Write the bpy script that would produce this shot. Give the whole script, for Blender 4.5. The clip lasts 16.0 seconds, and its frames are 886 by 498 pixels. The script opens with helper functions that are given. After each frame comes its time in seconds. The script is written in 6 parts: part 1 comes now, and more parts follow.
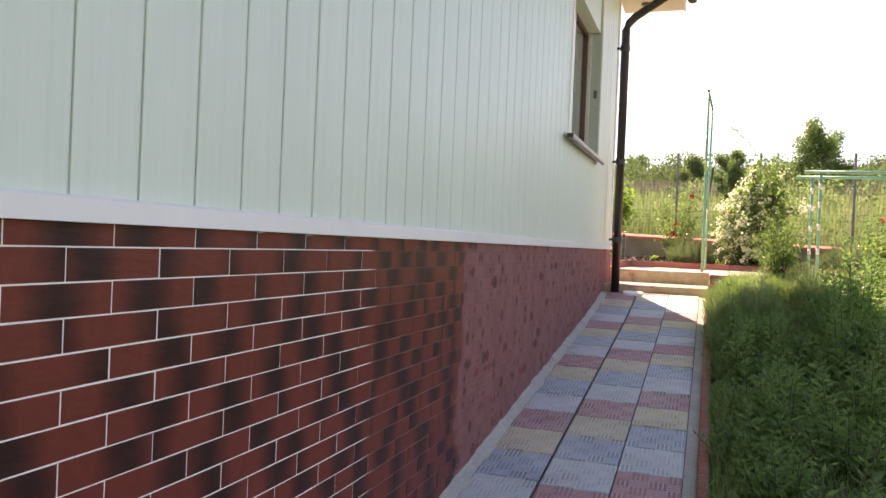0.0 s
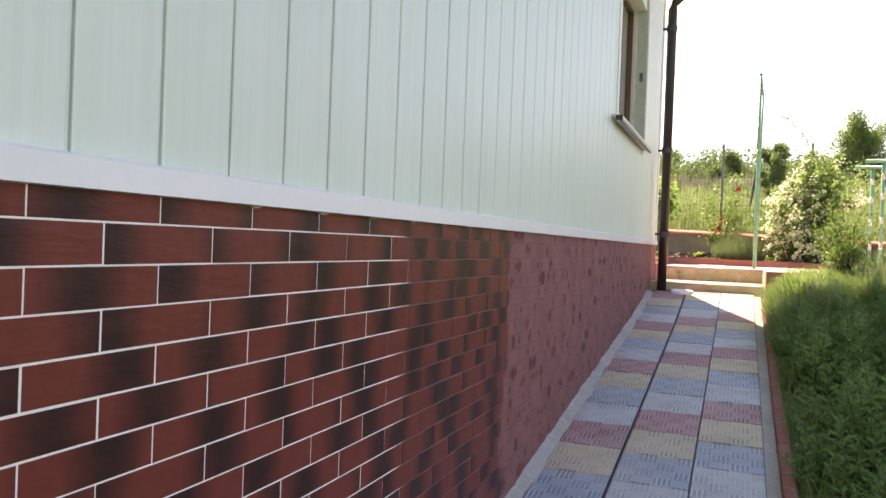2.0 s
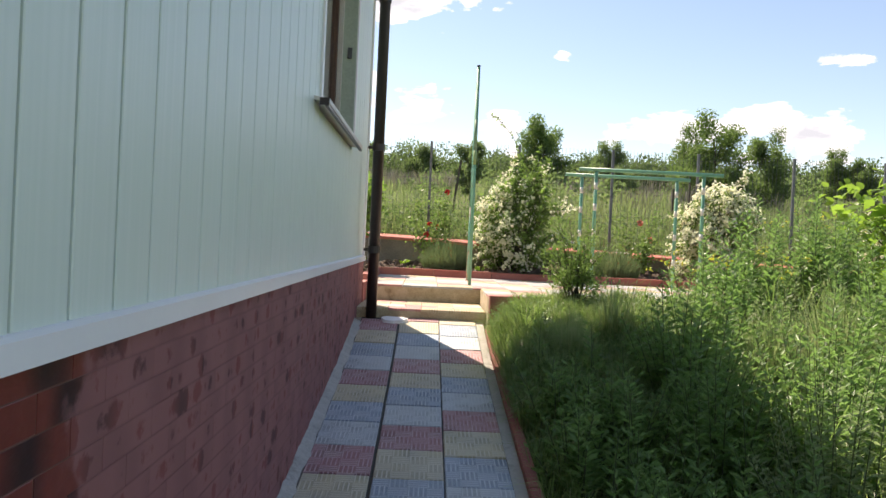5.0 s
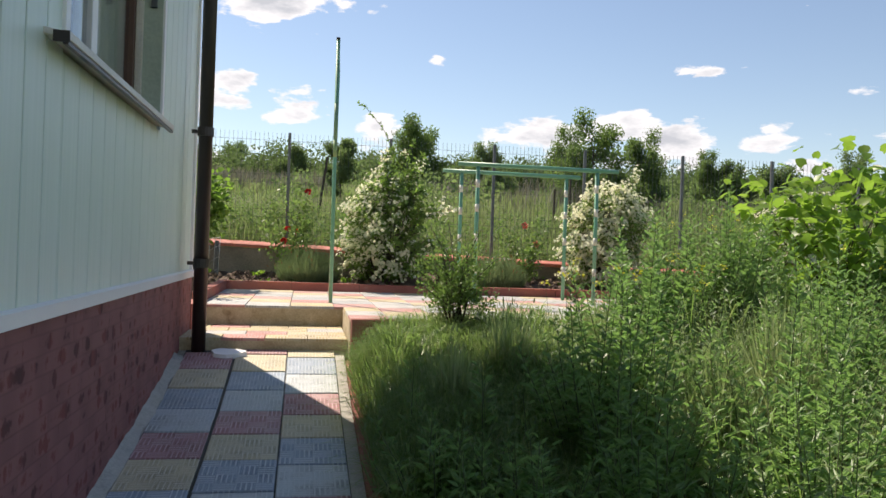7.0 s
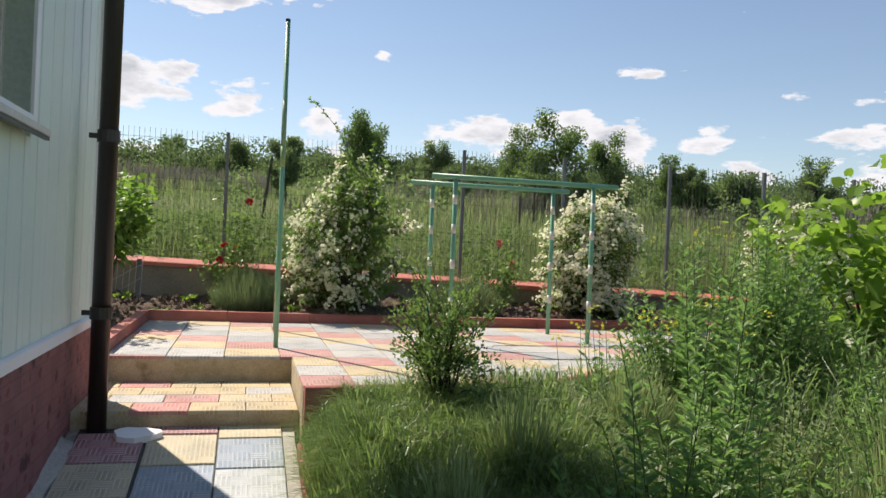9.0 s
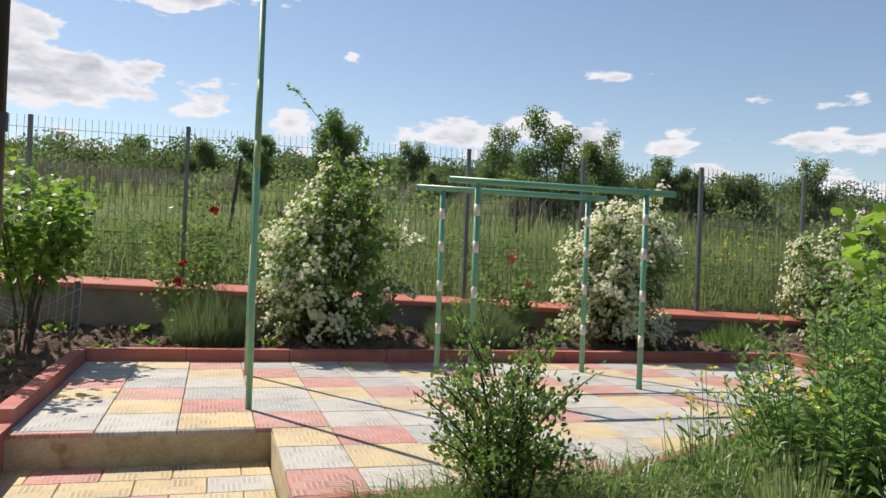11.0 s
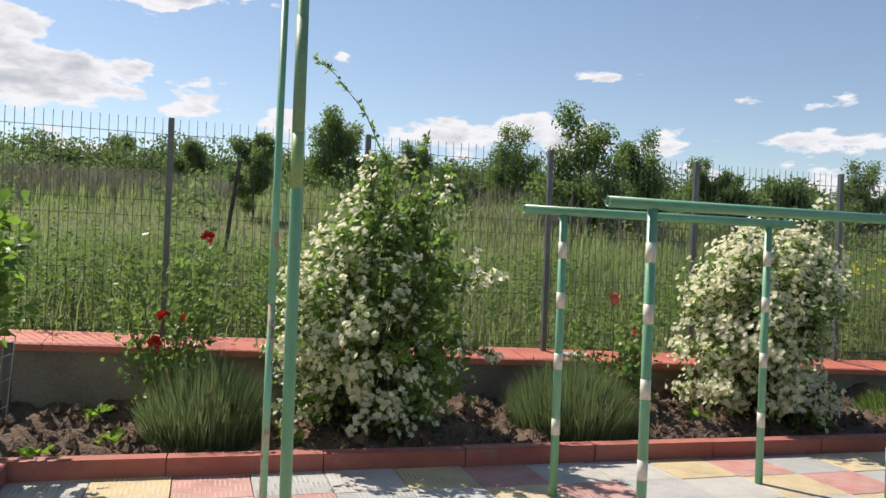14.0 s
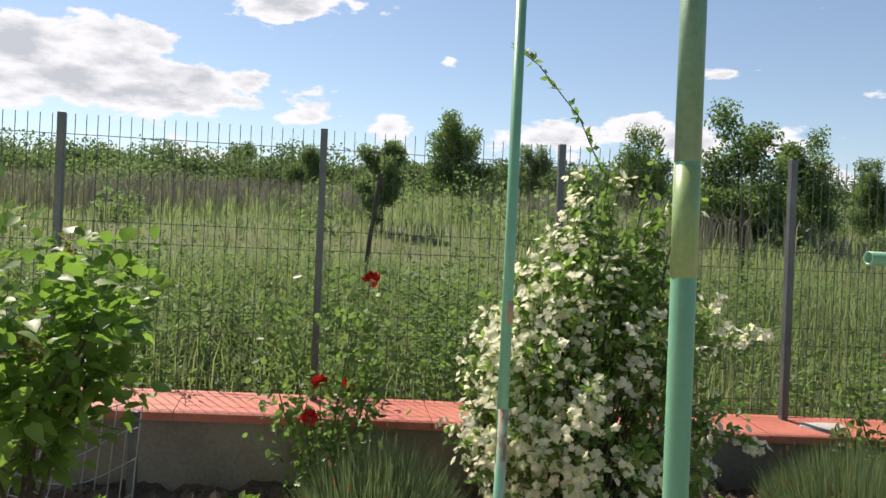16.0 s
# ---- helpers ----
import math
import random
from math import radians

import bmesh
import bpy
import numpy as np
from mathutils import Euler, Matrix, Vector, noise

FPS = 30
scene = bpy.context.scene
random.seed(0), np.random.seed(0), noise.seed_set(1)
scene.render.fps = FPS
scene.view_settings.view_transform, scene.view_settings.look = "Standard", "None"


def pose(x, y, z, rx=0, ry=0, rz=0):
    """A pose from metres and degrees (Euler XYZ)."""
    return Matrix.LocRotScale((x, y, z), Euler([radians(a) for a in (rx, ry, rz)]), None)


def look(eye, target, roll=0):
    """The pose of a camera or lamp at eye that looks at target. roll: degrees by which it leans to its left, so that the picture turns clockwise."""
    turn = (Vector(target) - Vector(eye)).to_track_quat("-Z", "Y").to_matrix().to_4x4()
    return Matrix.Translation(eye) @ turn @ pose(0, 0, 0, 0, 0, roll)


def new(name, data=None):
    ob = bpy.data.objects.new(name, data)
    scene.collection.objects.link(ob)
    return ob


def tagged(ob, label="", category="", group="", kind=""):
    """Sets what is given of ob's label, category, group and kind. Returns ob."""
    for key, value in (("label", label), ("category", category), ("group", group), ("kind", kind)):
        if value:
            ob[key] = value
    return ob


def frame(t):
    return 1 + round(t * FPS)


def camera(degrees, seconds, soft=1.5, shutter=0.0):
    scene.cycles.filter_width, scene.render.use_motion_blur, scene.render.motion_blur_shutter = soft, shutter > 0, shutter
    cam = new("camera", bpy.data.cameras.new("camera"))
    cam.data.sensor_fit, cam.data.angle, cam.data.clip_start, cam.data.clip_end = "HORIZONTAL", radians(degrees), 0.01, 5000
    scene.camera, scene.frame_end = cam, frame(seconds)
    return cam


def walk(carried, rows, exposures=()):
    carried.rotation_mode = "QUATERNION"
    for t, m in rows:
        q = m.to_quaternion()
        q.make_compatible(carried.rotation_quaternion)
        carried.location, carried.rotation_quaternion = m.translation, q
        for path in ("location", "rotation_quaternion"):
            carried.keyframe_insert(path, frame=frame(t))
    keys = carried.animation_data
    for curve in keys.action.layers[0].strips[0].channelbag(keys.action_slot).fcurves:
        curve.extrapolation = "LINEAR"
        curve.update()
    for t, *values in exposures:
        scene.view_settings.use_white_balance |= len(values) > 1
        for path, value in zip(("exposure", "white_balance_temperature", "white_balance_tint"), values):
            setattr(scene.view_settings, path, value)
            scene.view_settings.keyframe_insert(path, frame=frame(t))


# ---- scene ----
cam = camera(59.8, 16.0)
PATH = [
    (0, (-0.024, 0.132, 1.79), (-0.674, 2.023, 1.777), 2.4),
    (0.5, (-0.033, 0.135, 1.805), (-0.75, 2.002, 1.782), 2.6),
    (1, (-0.095, 0.244, 1.771), (-0.866, 2.089, 1.751), 2.5),
    (1.5, (-0.198, 0.381, 1.76), (-0.964, 2.228, 1.742), 2.3),
    (2, (-0.241, 0.599, 1.745), (-0.961, 2.465, 1.728), 2.2),
    (2.5, (-0.259, 0.884, 1.795), (-0.911, 2.774, 1.774), 2.1),
    (3, (-0.332, 1.185, 1.838), (-0.917, 3.097, 1.816), 2.1),
    (3.5, (-0.398, 1.418, 1.874), (-0.814, 3.374, 1.853), 2.1),
    (4, (-0.433, 1.714, 1.924), (-0.692, 3.697, 1.903), 2.3),
    (4.5, (-0.502, 2.023, 1.951), (-0.662, 4.016, 1.932), 2.2),
    (5, (-0.542, 2.337, 2.017), (-0.501, 4.337, 1.998), 2.7),
    (5.2, (-0.542, 2.509, 2.004), (-0.32, 4.497, 1.992), 2.6),
    (7.5, (-0.296, 3.9, 2.13), (0.075, 5.865, 2.132), 2.1),
    (8, (-0.313, 4.204, 2.21), (0.091, 6.163, 2.209), 2.3),
    (10.3, (-0.317, 5.721, 2.377), (0.255, 7.637, 2.38), 2.3),
    (10.5, (-0.301, 5.852, 2.388), (0.269, 7.769, 2.391), 2.2),
    (11, (-0.294, 6.204, 2.438), (0.277, 8.121, 2.444), 2.3),
    (11.5, (-0.265, 6.465, 2.466), (0.309, 8.381, 2.47), 2.2),
    (12, (-0.231, 6.821, 2.544), (0.359, 8.732, 2.548), 2.3),
    (12.5, (-0.288, 7.154, 2.546), (0.307, 9.064, 2.557), 2.2),
    (13, (-0.309, 7.443, 2.62), (0.285, 9.353, 2.631), 2.2),
    (13.5, (-0.295, 7.853, 2.646), (0.3, 9.762, 2.655), 2.3),
    (14, (-0.327, 8.224, 2.674), (0.268, 10.133, 2.681), 2.3),
    (14.5, (-0.427, 8.529, 2.771), (0.167, 10.439, 2.777), 2.3),
    (15, (-0.471, 8.902, 2.778), (0.085, 10.824, 2.784), 2.4),
    (15.5, (-0.512, 9.169, 2.803), (-0.126, 11.132, 2.798), 2.4),
    (16, (-0.566, 9.392, 2.852), (-0.239, 11.366, 2.856), 2.4),
]
EXPOSURES = [(0.0, 1.58, 8700, 30), (0.6, 1.74, 8700, 30), (2.5, 1.78, 8600, 28), (3.2, 1.62, 8400, 25), (4.0, 1.36, 8050, 21), (4.5, 1.20, 7750, 20), (5.0, 0.92, 7450, 18), (7.5, 0.48, 7150, 14), (10.3, 0.27, 6900, 13), (13.0, 0.25, 6900, 13), (14.5, 0.36, 6950, 13), (16.0, 0.42, 7000, 13)]
walk(cam, [(t, look(eye, target, roll)) for t, eye, target, roll in PATH], EXPOSURES)

# ---- world and sun ----
SUN_AZ = math.atan2(-0.53, 0.85)          # towards the sun, clockwise from +y
SUN_EL = radians(52)
TO_SUN = Vector((math.sin(SUN_AZ) * math.cos(SUN_EL), math.cos(SUN_AZ) * math.cos(SUN_EL), math.sin(SUN_EL)))
world = bpy.data.worlds.new("sky_world")
scene.world = world
world.use_nodes = True
wt = world.node_tree
wt.nodes.clear()


def wnode(kind, **kw):
    n = wt.nodes.new(kind)
    for k, v in kw.items():
        n.inputs[k].default_value = v
    return n


w_sky = wt.nodes.new("ShaderNodeTexSky")
w_sky.sky_type, w_sky.sun_disc = 'NISHITA', False
w_sky.sun_elevation, w_sky.sun_rotation = SUN_EL, SUN_AZ
w_sky.air_density, w_sky.dust_density, w_sky.ozone_density = 1.0, 0.25, 1.6
w_geo = wt.nodes.new("ShaderNodeTexCoord")
w_sep = wt.nodes.new("ShaderNodeSeparateXYZ")
wt.links.new(w_geo.outputs["Generated"], w_sep.inputs[0])
# cloud layer: the direction stretched flat towards the horizon
w_map = wt.nodes.new("ShaderNodeMapping")
w_map.inputs["Scale"].default_value = (1.0, 1.0, 2.6)
w_map.inputs["Location"].default_value = (0.35, 0.1, 0.2)
wt.links.new(w_geo.outputs["Generated"], w_map.inputs[0])
w_noise = wnode("ShaderNodeTexNoise", Scale=15.0, Detail=12.0, Roughness=0.58, Distortion=0.1)
wt.links.new(w_map.outputs[0], w_noise.inputs["Vector"])


def wmath(op, a, c=None):
    n = wt.nodes.new("ShaderNodeMath")
    n.operation = op
    for k, v in enumerate((a, c)):
        if v is None:
            continue
        if hasattr(v, "node"):
            wt.links.new(v, n.inputs[k])
        else:
            n.inputs[k].default_value = v
    return n.outputs[0]


# cumulus bank near the horizon, and single clouds: azimuth, elevation, half width, half height in degrees, weight
CLOUDS = [
    (-20.0, 12.0, 4.8, 2.3, 0.67),
    (-17.0, 10.5, 6.8, 2.2, 0.65),
    (-13.7, 12.2, 3.1, 2.3, 0.67),
    (-11.5, 10.0, 5.8, 1.7, 0.59),
    (-8.9, 11.2, 2.4, 1.4, 0.59),
    (-5.2, 11.3, 1.5, 1.0, 0.50),
    (-6.0, 10.0, 2.2, 0.6, 0.41),
    (-3.5, 16.9, 4.7, 1.4, 0.54),
    (-0.7, 9.3, 2.6, 1.4, 0.50),
    (4.7, 8.8, 2.1, 1.0, 0.46),
    (9.5, 14.0, 0.7, 0.4, 0.35),
    (10.7, 10.7, 1.0, 0.2, 0.28),
    (17.6, 8.7, 4.0, 1.6, 0.50),
    (22.9, 9.2, 3.0, 1.4, 0.50),
    (21.0, 9.9, 3.3, 0.3, 0.25),
    (26.4, 8.3, 3.2, 1.3, 0.46),
    (29.2, 13.0, 2.6, 0.5, 0.37),
    (42.1, 10.8, 4.9, 0.6, 0.31),
    (38.8, 10.1, 3.9, 0.4, 0.27),
    (44.8, 8.1, 6.0, 1.0, 0.36),
    (32.4, 8.1, 2.9, 1.0, 0.34),
]
bank = wmath('SUBTRACT', 0.07, wmath('MULTIPLY', wmath('ABSOLUTE', wmath('SUBTRACT', w_sep.outputs["Z"], 0.09)), 2.6))
total = wmath('MAXIMUM', bank, -0.30)
for az, el, hw, hh, weight in CLOUDS:
    a, e = radians(az), radians(el)
    right = wnode("ShaderNodeVectorMath")
    right.operation = 'DOT_PRODUCT'
    right.inputs[1].default_value = (math.cos(a), -math.sin(a), 0)
    wt.links.new(w_geo.outputs["Generated"], right.inputs[0])
    ahead = wnode("ShaderNodeVectorMath")
    ahead.operation = 'DOT_PRODUCT'
    ahead.inputs[1].default_value = (math.sin(a), math.cos(a), 0)
    wt.links.new(w_geo.outputs["Generated"], ahead.inputs[0])
    u = wmath('DIVIDE', right.outputs["Value"], math.sin(radians(hw)))
    v = wmath('DIVIDE', wmath('SUBTRACT', w_sep.outputs["Z"], math.sin(e)), math.sin(radians(hh)))
    r = wmath('SQRT', wmath('ADD', wmath('MULTIPLY', u, u), wmath('MULTIPLY', v, v)))
    blob = wmath('MULTIPLY', wmath('SUBTRACT', 1.0, wmath('MINIMUM', wmath('MULTIPLY', r, 0.6), 1.0)), weight)
    blob = wmath('MULTIPLY', blob, wmath('GREATER_THAN', ahead.outputs["Value"], 0.0))
    total = wmath('MAXIMUM', total, wmath('SUBTRACT', blob, 0.17))
w_add = wt.nodes.new("ShaderNodeMath")
w_add.operation = 'ADD'
wt.links.new(wmath('ADD', wmath('MULTIPLY', wmath('SUBTRACT', w_noise.outputs["Fac"], 0.5), 1.15), 0.5), w_add.inputs[0])
wt.links.new(total, w_add.inputs[1])
w_ramp = wt.nodes.new("ShaderNodeValToRGB")
w_ramp.color_ramp.elements[0].position, w_ramp.color_ramp.elements[0].color = 0.545, (0, 0, 0, 1)
w_ramp.color_ramp.elements[1].position, w_ramp.color_ramp.elements[1].color = 0.625, (1, 1, 1, 1)
wt.links.new(w_add.outputs[0], w_ramp.inputs[0])
w_mix = wt.nodes.new("ShaderNodeMixRGB")
w_fine = wnode("ShaderNodeTexNoise", Scale=16.0, Detail=8.0, Roughness=0.6)
wt.links.new(w_map.outputs[0], w_fine.inputs["Vector"])
w_shade = wt.nodes.new("ShaderNodeValToRGB")
w_shade.color_ramp.elements[0].position, w_shade.color_ramp.elements[0].color = 0.66, (6.9, 7.2, 7.8, 1)
w_shade.color_ramp.elements[1].position, w_shade.color_ramp.elements[1].color = 0.98, (4.2, 4.6, 5.3, 1)
wt.links.new(wmath('ADD', w_add.outputs[0], wmath('MULTIPLY', wmath('SUBTRACT', w_fine.outputs["Fac"], 0.5), 0.9)), w_shade.inputs[0])
wt.links.new(w_shade.outputs[0], w_mix.inputs["Color2"])
wt.links.new(w_ramp.outputs[0], w_mix.inputs["Fac"])
wt.links.new(w_sky.outputs[0], w_mix.inputs["Color1"])
w_bg = wnode("ShaderNodeBackground", Strength=0.103)
wt.links.new(w_mix.outputs[0], w_bg.inputs["Color"])
w_out = wt.nodes.new("ShaderNodeOutputWorld")
wt.links.new(w_bg.outputs[0], w_out.inputs[0])

sun_data = bpy.data.lights.new("sun", 'SUN')
sun_data.energy, sun_data.angle, sun_data.color = 5.0, radians(0.53), (1.0, 0.94, 0.84)
sun = new("sun", sun_data)
sun.matrix_world = look((0, 0, 30), Vector((0, 0, 30)) - TO_SUN)


# ---- material helpers ----
def mat(name):
    m = bpy.data.materials.new(name)
    m.use_nodes = True
    nt = m.node_tree
    nt.nodes.clear()
    out = nt.nodes.new("ShaderNodeOutputMaterial")
    b = nt.nodes.new("ShaderNodeBsdfPrincipled")
    nt.links.new(b.outputs[0], out.inputs[0])
    return m, nt, b, out


def nd(nt, kind, ins=None, **attrs):
    n = nt.nodes.new(kind)
    for k, v in attrs.items():
        setattr_safe(n, k, v)
    for k, v in (ins or {}).items():
        if hasattr(v, "node"):
            nt.links.new(v, n.inputs[k])
        else:
            n.inputs[k].default_value = v
    return n


def setattr_safe(n, k, v):
    if k == "operation":
        n.operation = v
    elif k == "blend":
        n.blend_type = v
    elif k == "feature":
        n.feature = v
    elif k == "wave":
        n.wave_type = v


def ramp(nt, fac, stops):
    r = nt.nodes.new("ShaderNodeValToRGB")
    cr = r.color_ramp
    while len(cr.elements) < len(stops):
        cr.elements.new(0.5)
    for e, (p, c) in zip(cr.elements, stops):
        e.position = p
        e.color = (*c, 1) if len(c) == 3 else c
    nt.links.new(fac, r.inputs[0])
    return r.outputs[0]


def mixc(nt, fac, a, b, blend='MIX'):
    return nd(nt, "ShaderNodeMixRGB", {"Fac": fac, "Color1": a, "Color2": b}, blend=blend).outputs[0]


def noise_tex(nt, coord, scale, detail=4.0, rough=0.55):
    return nd(nt, "ShaderNodeTexNoise", {"Vector": coord, "Scale": scale, "Detail": detail, "Roughness": rough}).outputs["Fac"]


def coords(nt, which="Object"):
    return nt.nodes.new("ShaderNodeTexCoord").outputs[which]


def bump(nt, b, height, strength=0.3, dist=0.01):
    n = nd(nt, "ShaderNodeBump", {"Height": height, "Strength": strength, "Distance": dist})
    nt.links.new(n.outputs[0], b.inputs["Normal"])


def rgba(c):
    return (*c, 1)


def surface(name, c1, c2, scale=8.0, rough=0.7, fine=80.0, relief=0.25, dist=0.005, metal=0.0, third=None, grain=0.25):
    """Two-scale mottled surface with fine relief."""
    m, nt, b, out = mat(name)
    co = nd(nt, "ShaderNodeNewGeometry").outputs["Position"]
    big = noise_tex(nt, co, scale, 5)
    small = noise_tex(nt, co, fine, 3)
    col = ramp(nt, big, [(0.3, c1), (0.7, c2)])
    col = mixc(nt, grain, col, ramp(nt, small, [(0.3, tuple(x * 0.6 for x in c1)), (0.7, tuple(min(1, x * 1.25) for x in c2))]))
    if third:
        spot = noise_tex(nt, co, scale * 0.45, 6, 0.65)
        col = mixc(nt, ramp(nt, spot, [(0.56, (0, 0, 0)), (0.68, (1, 1, 1))]), col, rgba(third))
    nt.links.new(col, b.inputs["Base Color"])
    b.inputs["Roughness"].default_value, b.inputs["Metallic"].default_value = rough, metal
    bump(nt, b, small, relief, dist)
    return m


def leaf_mat(name, dark, light, trans=0.35, rough=0.5, tip=None, patch=None):
    """Thin leaf: gloss on top, light passing through, every leaf a little different."""
    m, nt, b, out = mat(name)
    rnd = nd(nt, "ShaderNodeNewGeometry").outputs["Random Per Island"]
    stops = [(0.0, dark), (0.75, light)] + ([(0.95, tip)] if tip else [])
    col = ramp(nt, rnd, stops)
    co = nd(nt, "ShaderNodeNewGeometry").outputs["Position"]
    col = mixc(nt, 0.35, col, ramp(nt, noise_tex(nt, co, 1.7, 3), [(0.35, tuple(x * 0.65 for x in dark)), (0.65, tuple(min(1, x * 1.2) for x in light))]))
    if patch:
        col = mixc(nt, ramp(nt, noise_tex(nt, co, 0.33, 4, 0.6), [(0.42, (0, 0, 0)), (0.62, (0.8, 0.8, 0.8))]), col, rgba(patch))
    nt.links.new(col, b.inputs["Base Color"])
    b.inputs["Roughness"].default_value = rough
    t = nd(nt, "ShaderNodeBsdfTranslucent", {"Color": mixc(nt, 0.45, col, (min(1, light[0] * 1.38), min(1, light[1] * 1.6), light[2] * 1.0, 1))})
    mx = nd(nt, "ShaderNodeMixShader", {0: trans, 1: b.outputs[0], 2: t.outputs[0]})
    nt.links.new(mx.outputs[0], out.inputs[0])
    return m


# ---- mesh helpers ----
def mesh_from(name, verts, faces, material, smooth=False):
    me = bpy.data.meshes.new(name)
    me.from_pydata([tuple(v) for v in verts], [], [tuple(f) for f in faces])
    me.materials.append(material)
    if smooth:
        me.polygons.foreach_set("use_smooth", [True] * len(me.polygons))
    return me


def mesh_np(name, verts, quads=None, tris=None, material=None):
    """Fast mesh from numpy arrays of corners."""
    me = bpy.data.meshes.new(name)
    nq = 0 if quads is None else len(quads)
    n3 = 0 if tris is None else len(tris)
    me.vertices.add(len(verts))
    me.vertices.foreach_set("co", np.ascontiguousarray(verts, dtype=np.float32).ravel())
    idx = np.concatenate([np.asarray(a, dtype=np.int32).ravel() for a in (quads, tris) if a is not None and len(a)])
    sizes = np.concatenate([np.full(nq, 4), np.full(n3, 3)]).astype(np.int32)
    starts = np.concatenate([[0], np.cumsum(sizes)[:-1]]).astype(np.int32)
    me.loops.add(len(idx))
    me.loops.foreach_set("vertex_index", idx)
    me.polygons.add(nq + n3)
    me.polygons.foreach_set("loop_start", starts)
    me.update(calc_edges=True)
    me.validate()
    if material:
        me.materials.append(material)
    return me


def under(ob, parent):
    ob.parent = parent
    return ob


def thing(name, label, category, at=(0, 0, 0), group="", kind=""):
    ob = new(name)
    ob.empty_display_size = 0.1
    ob.location = at
    return tagged(ob, label, category, group, kind)


def part(name, bm, material, parent, label="", smooth=False):
    """One mesh object under a thing or under a part; bm in the parent's space."""
    me = bpy.data.meshes.new(name)
    bm.to_mesh(me)
    bm.free()
    me.materials.append(material)
    if smooth:
        me.polygons.foreach_set("use_smooth", [True] * len(me.polygons))
    ob = new(name, me)
    ob.parent = parent
    return tagged(ob, label) if label else ob


def piece(name, me, parent, m=None, label=""):
    ob = new(name, me)
    ob.parent = parent
    if m is not None:
        ob.matrix_basis = m
    return tagged(ob, label) if label else ob


def bm_box(bm, x0, x1, y0, y1, z0, z1, bevel=0.0):
    r = bmesh.ops.create_cube(bm, size=1.0)
    vs = r["verts"]
    for v in vs:
        v.co = Vector(((x0 + x1) / 2 + v.co.x * (x1 - x0), (y0 + y1) / 2 + v.co.y * (y1 - y0), (z0 + z1) / 2 + v.co.z * (z1 - z0)))
    if bevel:
        es = list({e for v in vs for e in v.link_edges})
        bmesh.ops.bevel(bm, geom=es, offset=bevel, segments=2, affect='EDGES', profile=0.5)
    return vs


def box(*a, bevel=0.0):
    bm = bmesh.new()
    bm_box(bm, *a, bevel=bevel)
    return bm


def bm_tube(bm, pts, r, seg=12, cap=True, r2=None):
    """A tube along points; its radius may run from r to r2."""
    pts = [Vector(p) for p in pts]
    rings = []
    for i, p in enumerate(pts):
        d = (pts[min(i + 1, len(pts) - 1)] - pts[max(i - 1, 0)]).normalized()
        a = d.orthogonal().normalized() if abs(d.z) < 0.99 else Vector((1, 0, 0))
        if abs(d.z) < 0.99:
            a = d.cross(Vector((0, 0, 1))).normalized()
        b = d.cross(a).normalized()
        rr = r if r2 is None else r + (r2 - r) * i / max(1, len(pts) - 1)
        rings.append([bm.verts.new(p + (a * math.cos(2 * math.pi * k / seg) + b * math.sin(2 * math.pi * k / seg)) * rr) for k in range(seg)])
    for q, s in zip(rings, rings[1:]):
        for k in range(seg):
            bm.faces.new((q[k], q[(k + 1) % seg], s[(k + 1) % seg], s[k]))
    if cap:
        bm.faces.new(rings[0][::-1])
        bm.faces.new(rings[-1])
    return rings


def tube(pts, r, seg=12, cap=True, r2=None):
    bm = bmesh.new()
    bm_tube(bm, pts, r, seg, cap, r2)
    bmesh.ops.recalc_face_normals(bm, faces=bm.faces)
    return bm


RNG = np.random.default_rng(7)


def unit(v):
    return v / np.maximum(np.linalg.norm(v, axis=-1, keepdims=True), 1e-9)


def leaf_arrays(c, d, size, width=0.5, fold=0.25, rng=RNG):
    """Pointed folded leaves at c, growing along d: 4 corners and 2 faces each."""
    n = len(c)
    d = unit(d)
    s = unit(np.cross(d, unit(rng.normal(size=(n, 3)) + np.array([0, 0, 0.6]))))
    nn = np.cross(s, d)
    L = np.asarray(size).reshape(-1, 1) * np.ones((n, 1))
    mid = c + d * L * 0.45
    v = np.stack([c, mid + s * L * width * 0.5 + nn * L * fold * 0.3, c + d * L, mid - s * L * width * 0.5 + nn * L * fold * 0.3], 1).reshape(-1, 3)
    i = np.arange(n)[:, None] * 4
    tris = np.concatenate([i + [0, 1, 2], i + [0, 2, 3]], 1).reshape(-1, 3)
    return v, tris


def oval_arrays(c, d, size, width=0.45, rng=RNG):
    """Oval leaves: 6 corners, 4 faces, folded along the midrib."""
    n = len(c)
    d = unit(d)
    s = unit(np.cross(d, unit(rng.normal(size=(n, 3)) + np.array([0, 0, 0.8]))))
    nn = np.cross(s, d)
    L = np.asarray(size).reshape(-1, 1) * np.ones((n, 1))
    a, e = c + d * L * 0.3 + nn * L * 0.06, c + d * L * 0.68 + nn * L * 0.05
    v = np.stack([c, a + s * L * width * 0.5, e + s * L * width * 0.42, c + d * L, e - s * L * width * 0.42, a - s * L * width * 0.5], 1).reshape(-1, 3)
    i = np.arange(n)[:, None] * 6
    return v, np.concatenate([i + [0, 1, 2], i + [0, 2, 3], i + [0, 3, 4], i + [0, 4, 5]], 1).reshape(-1, 3)


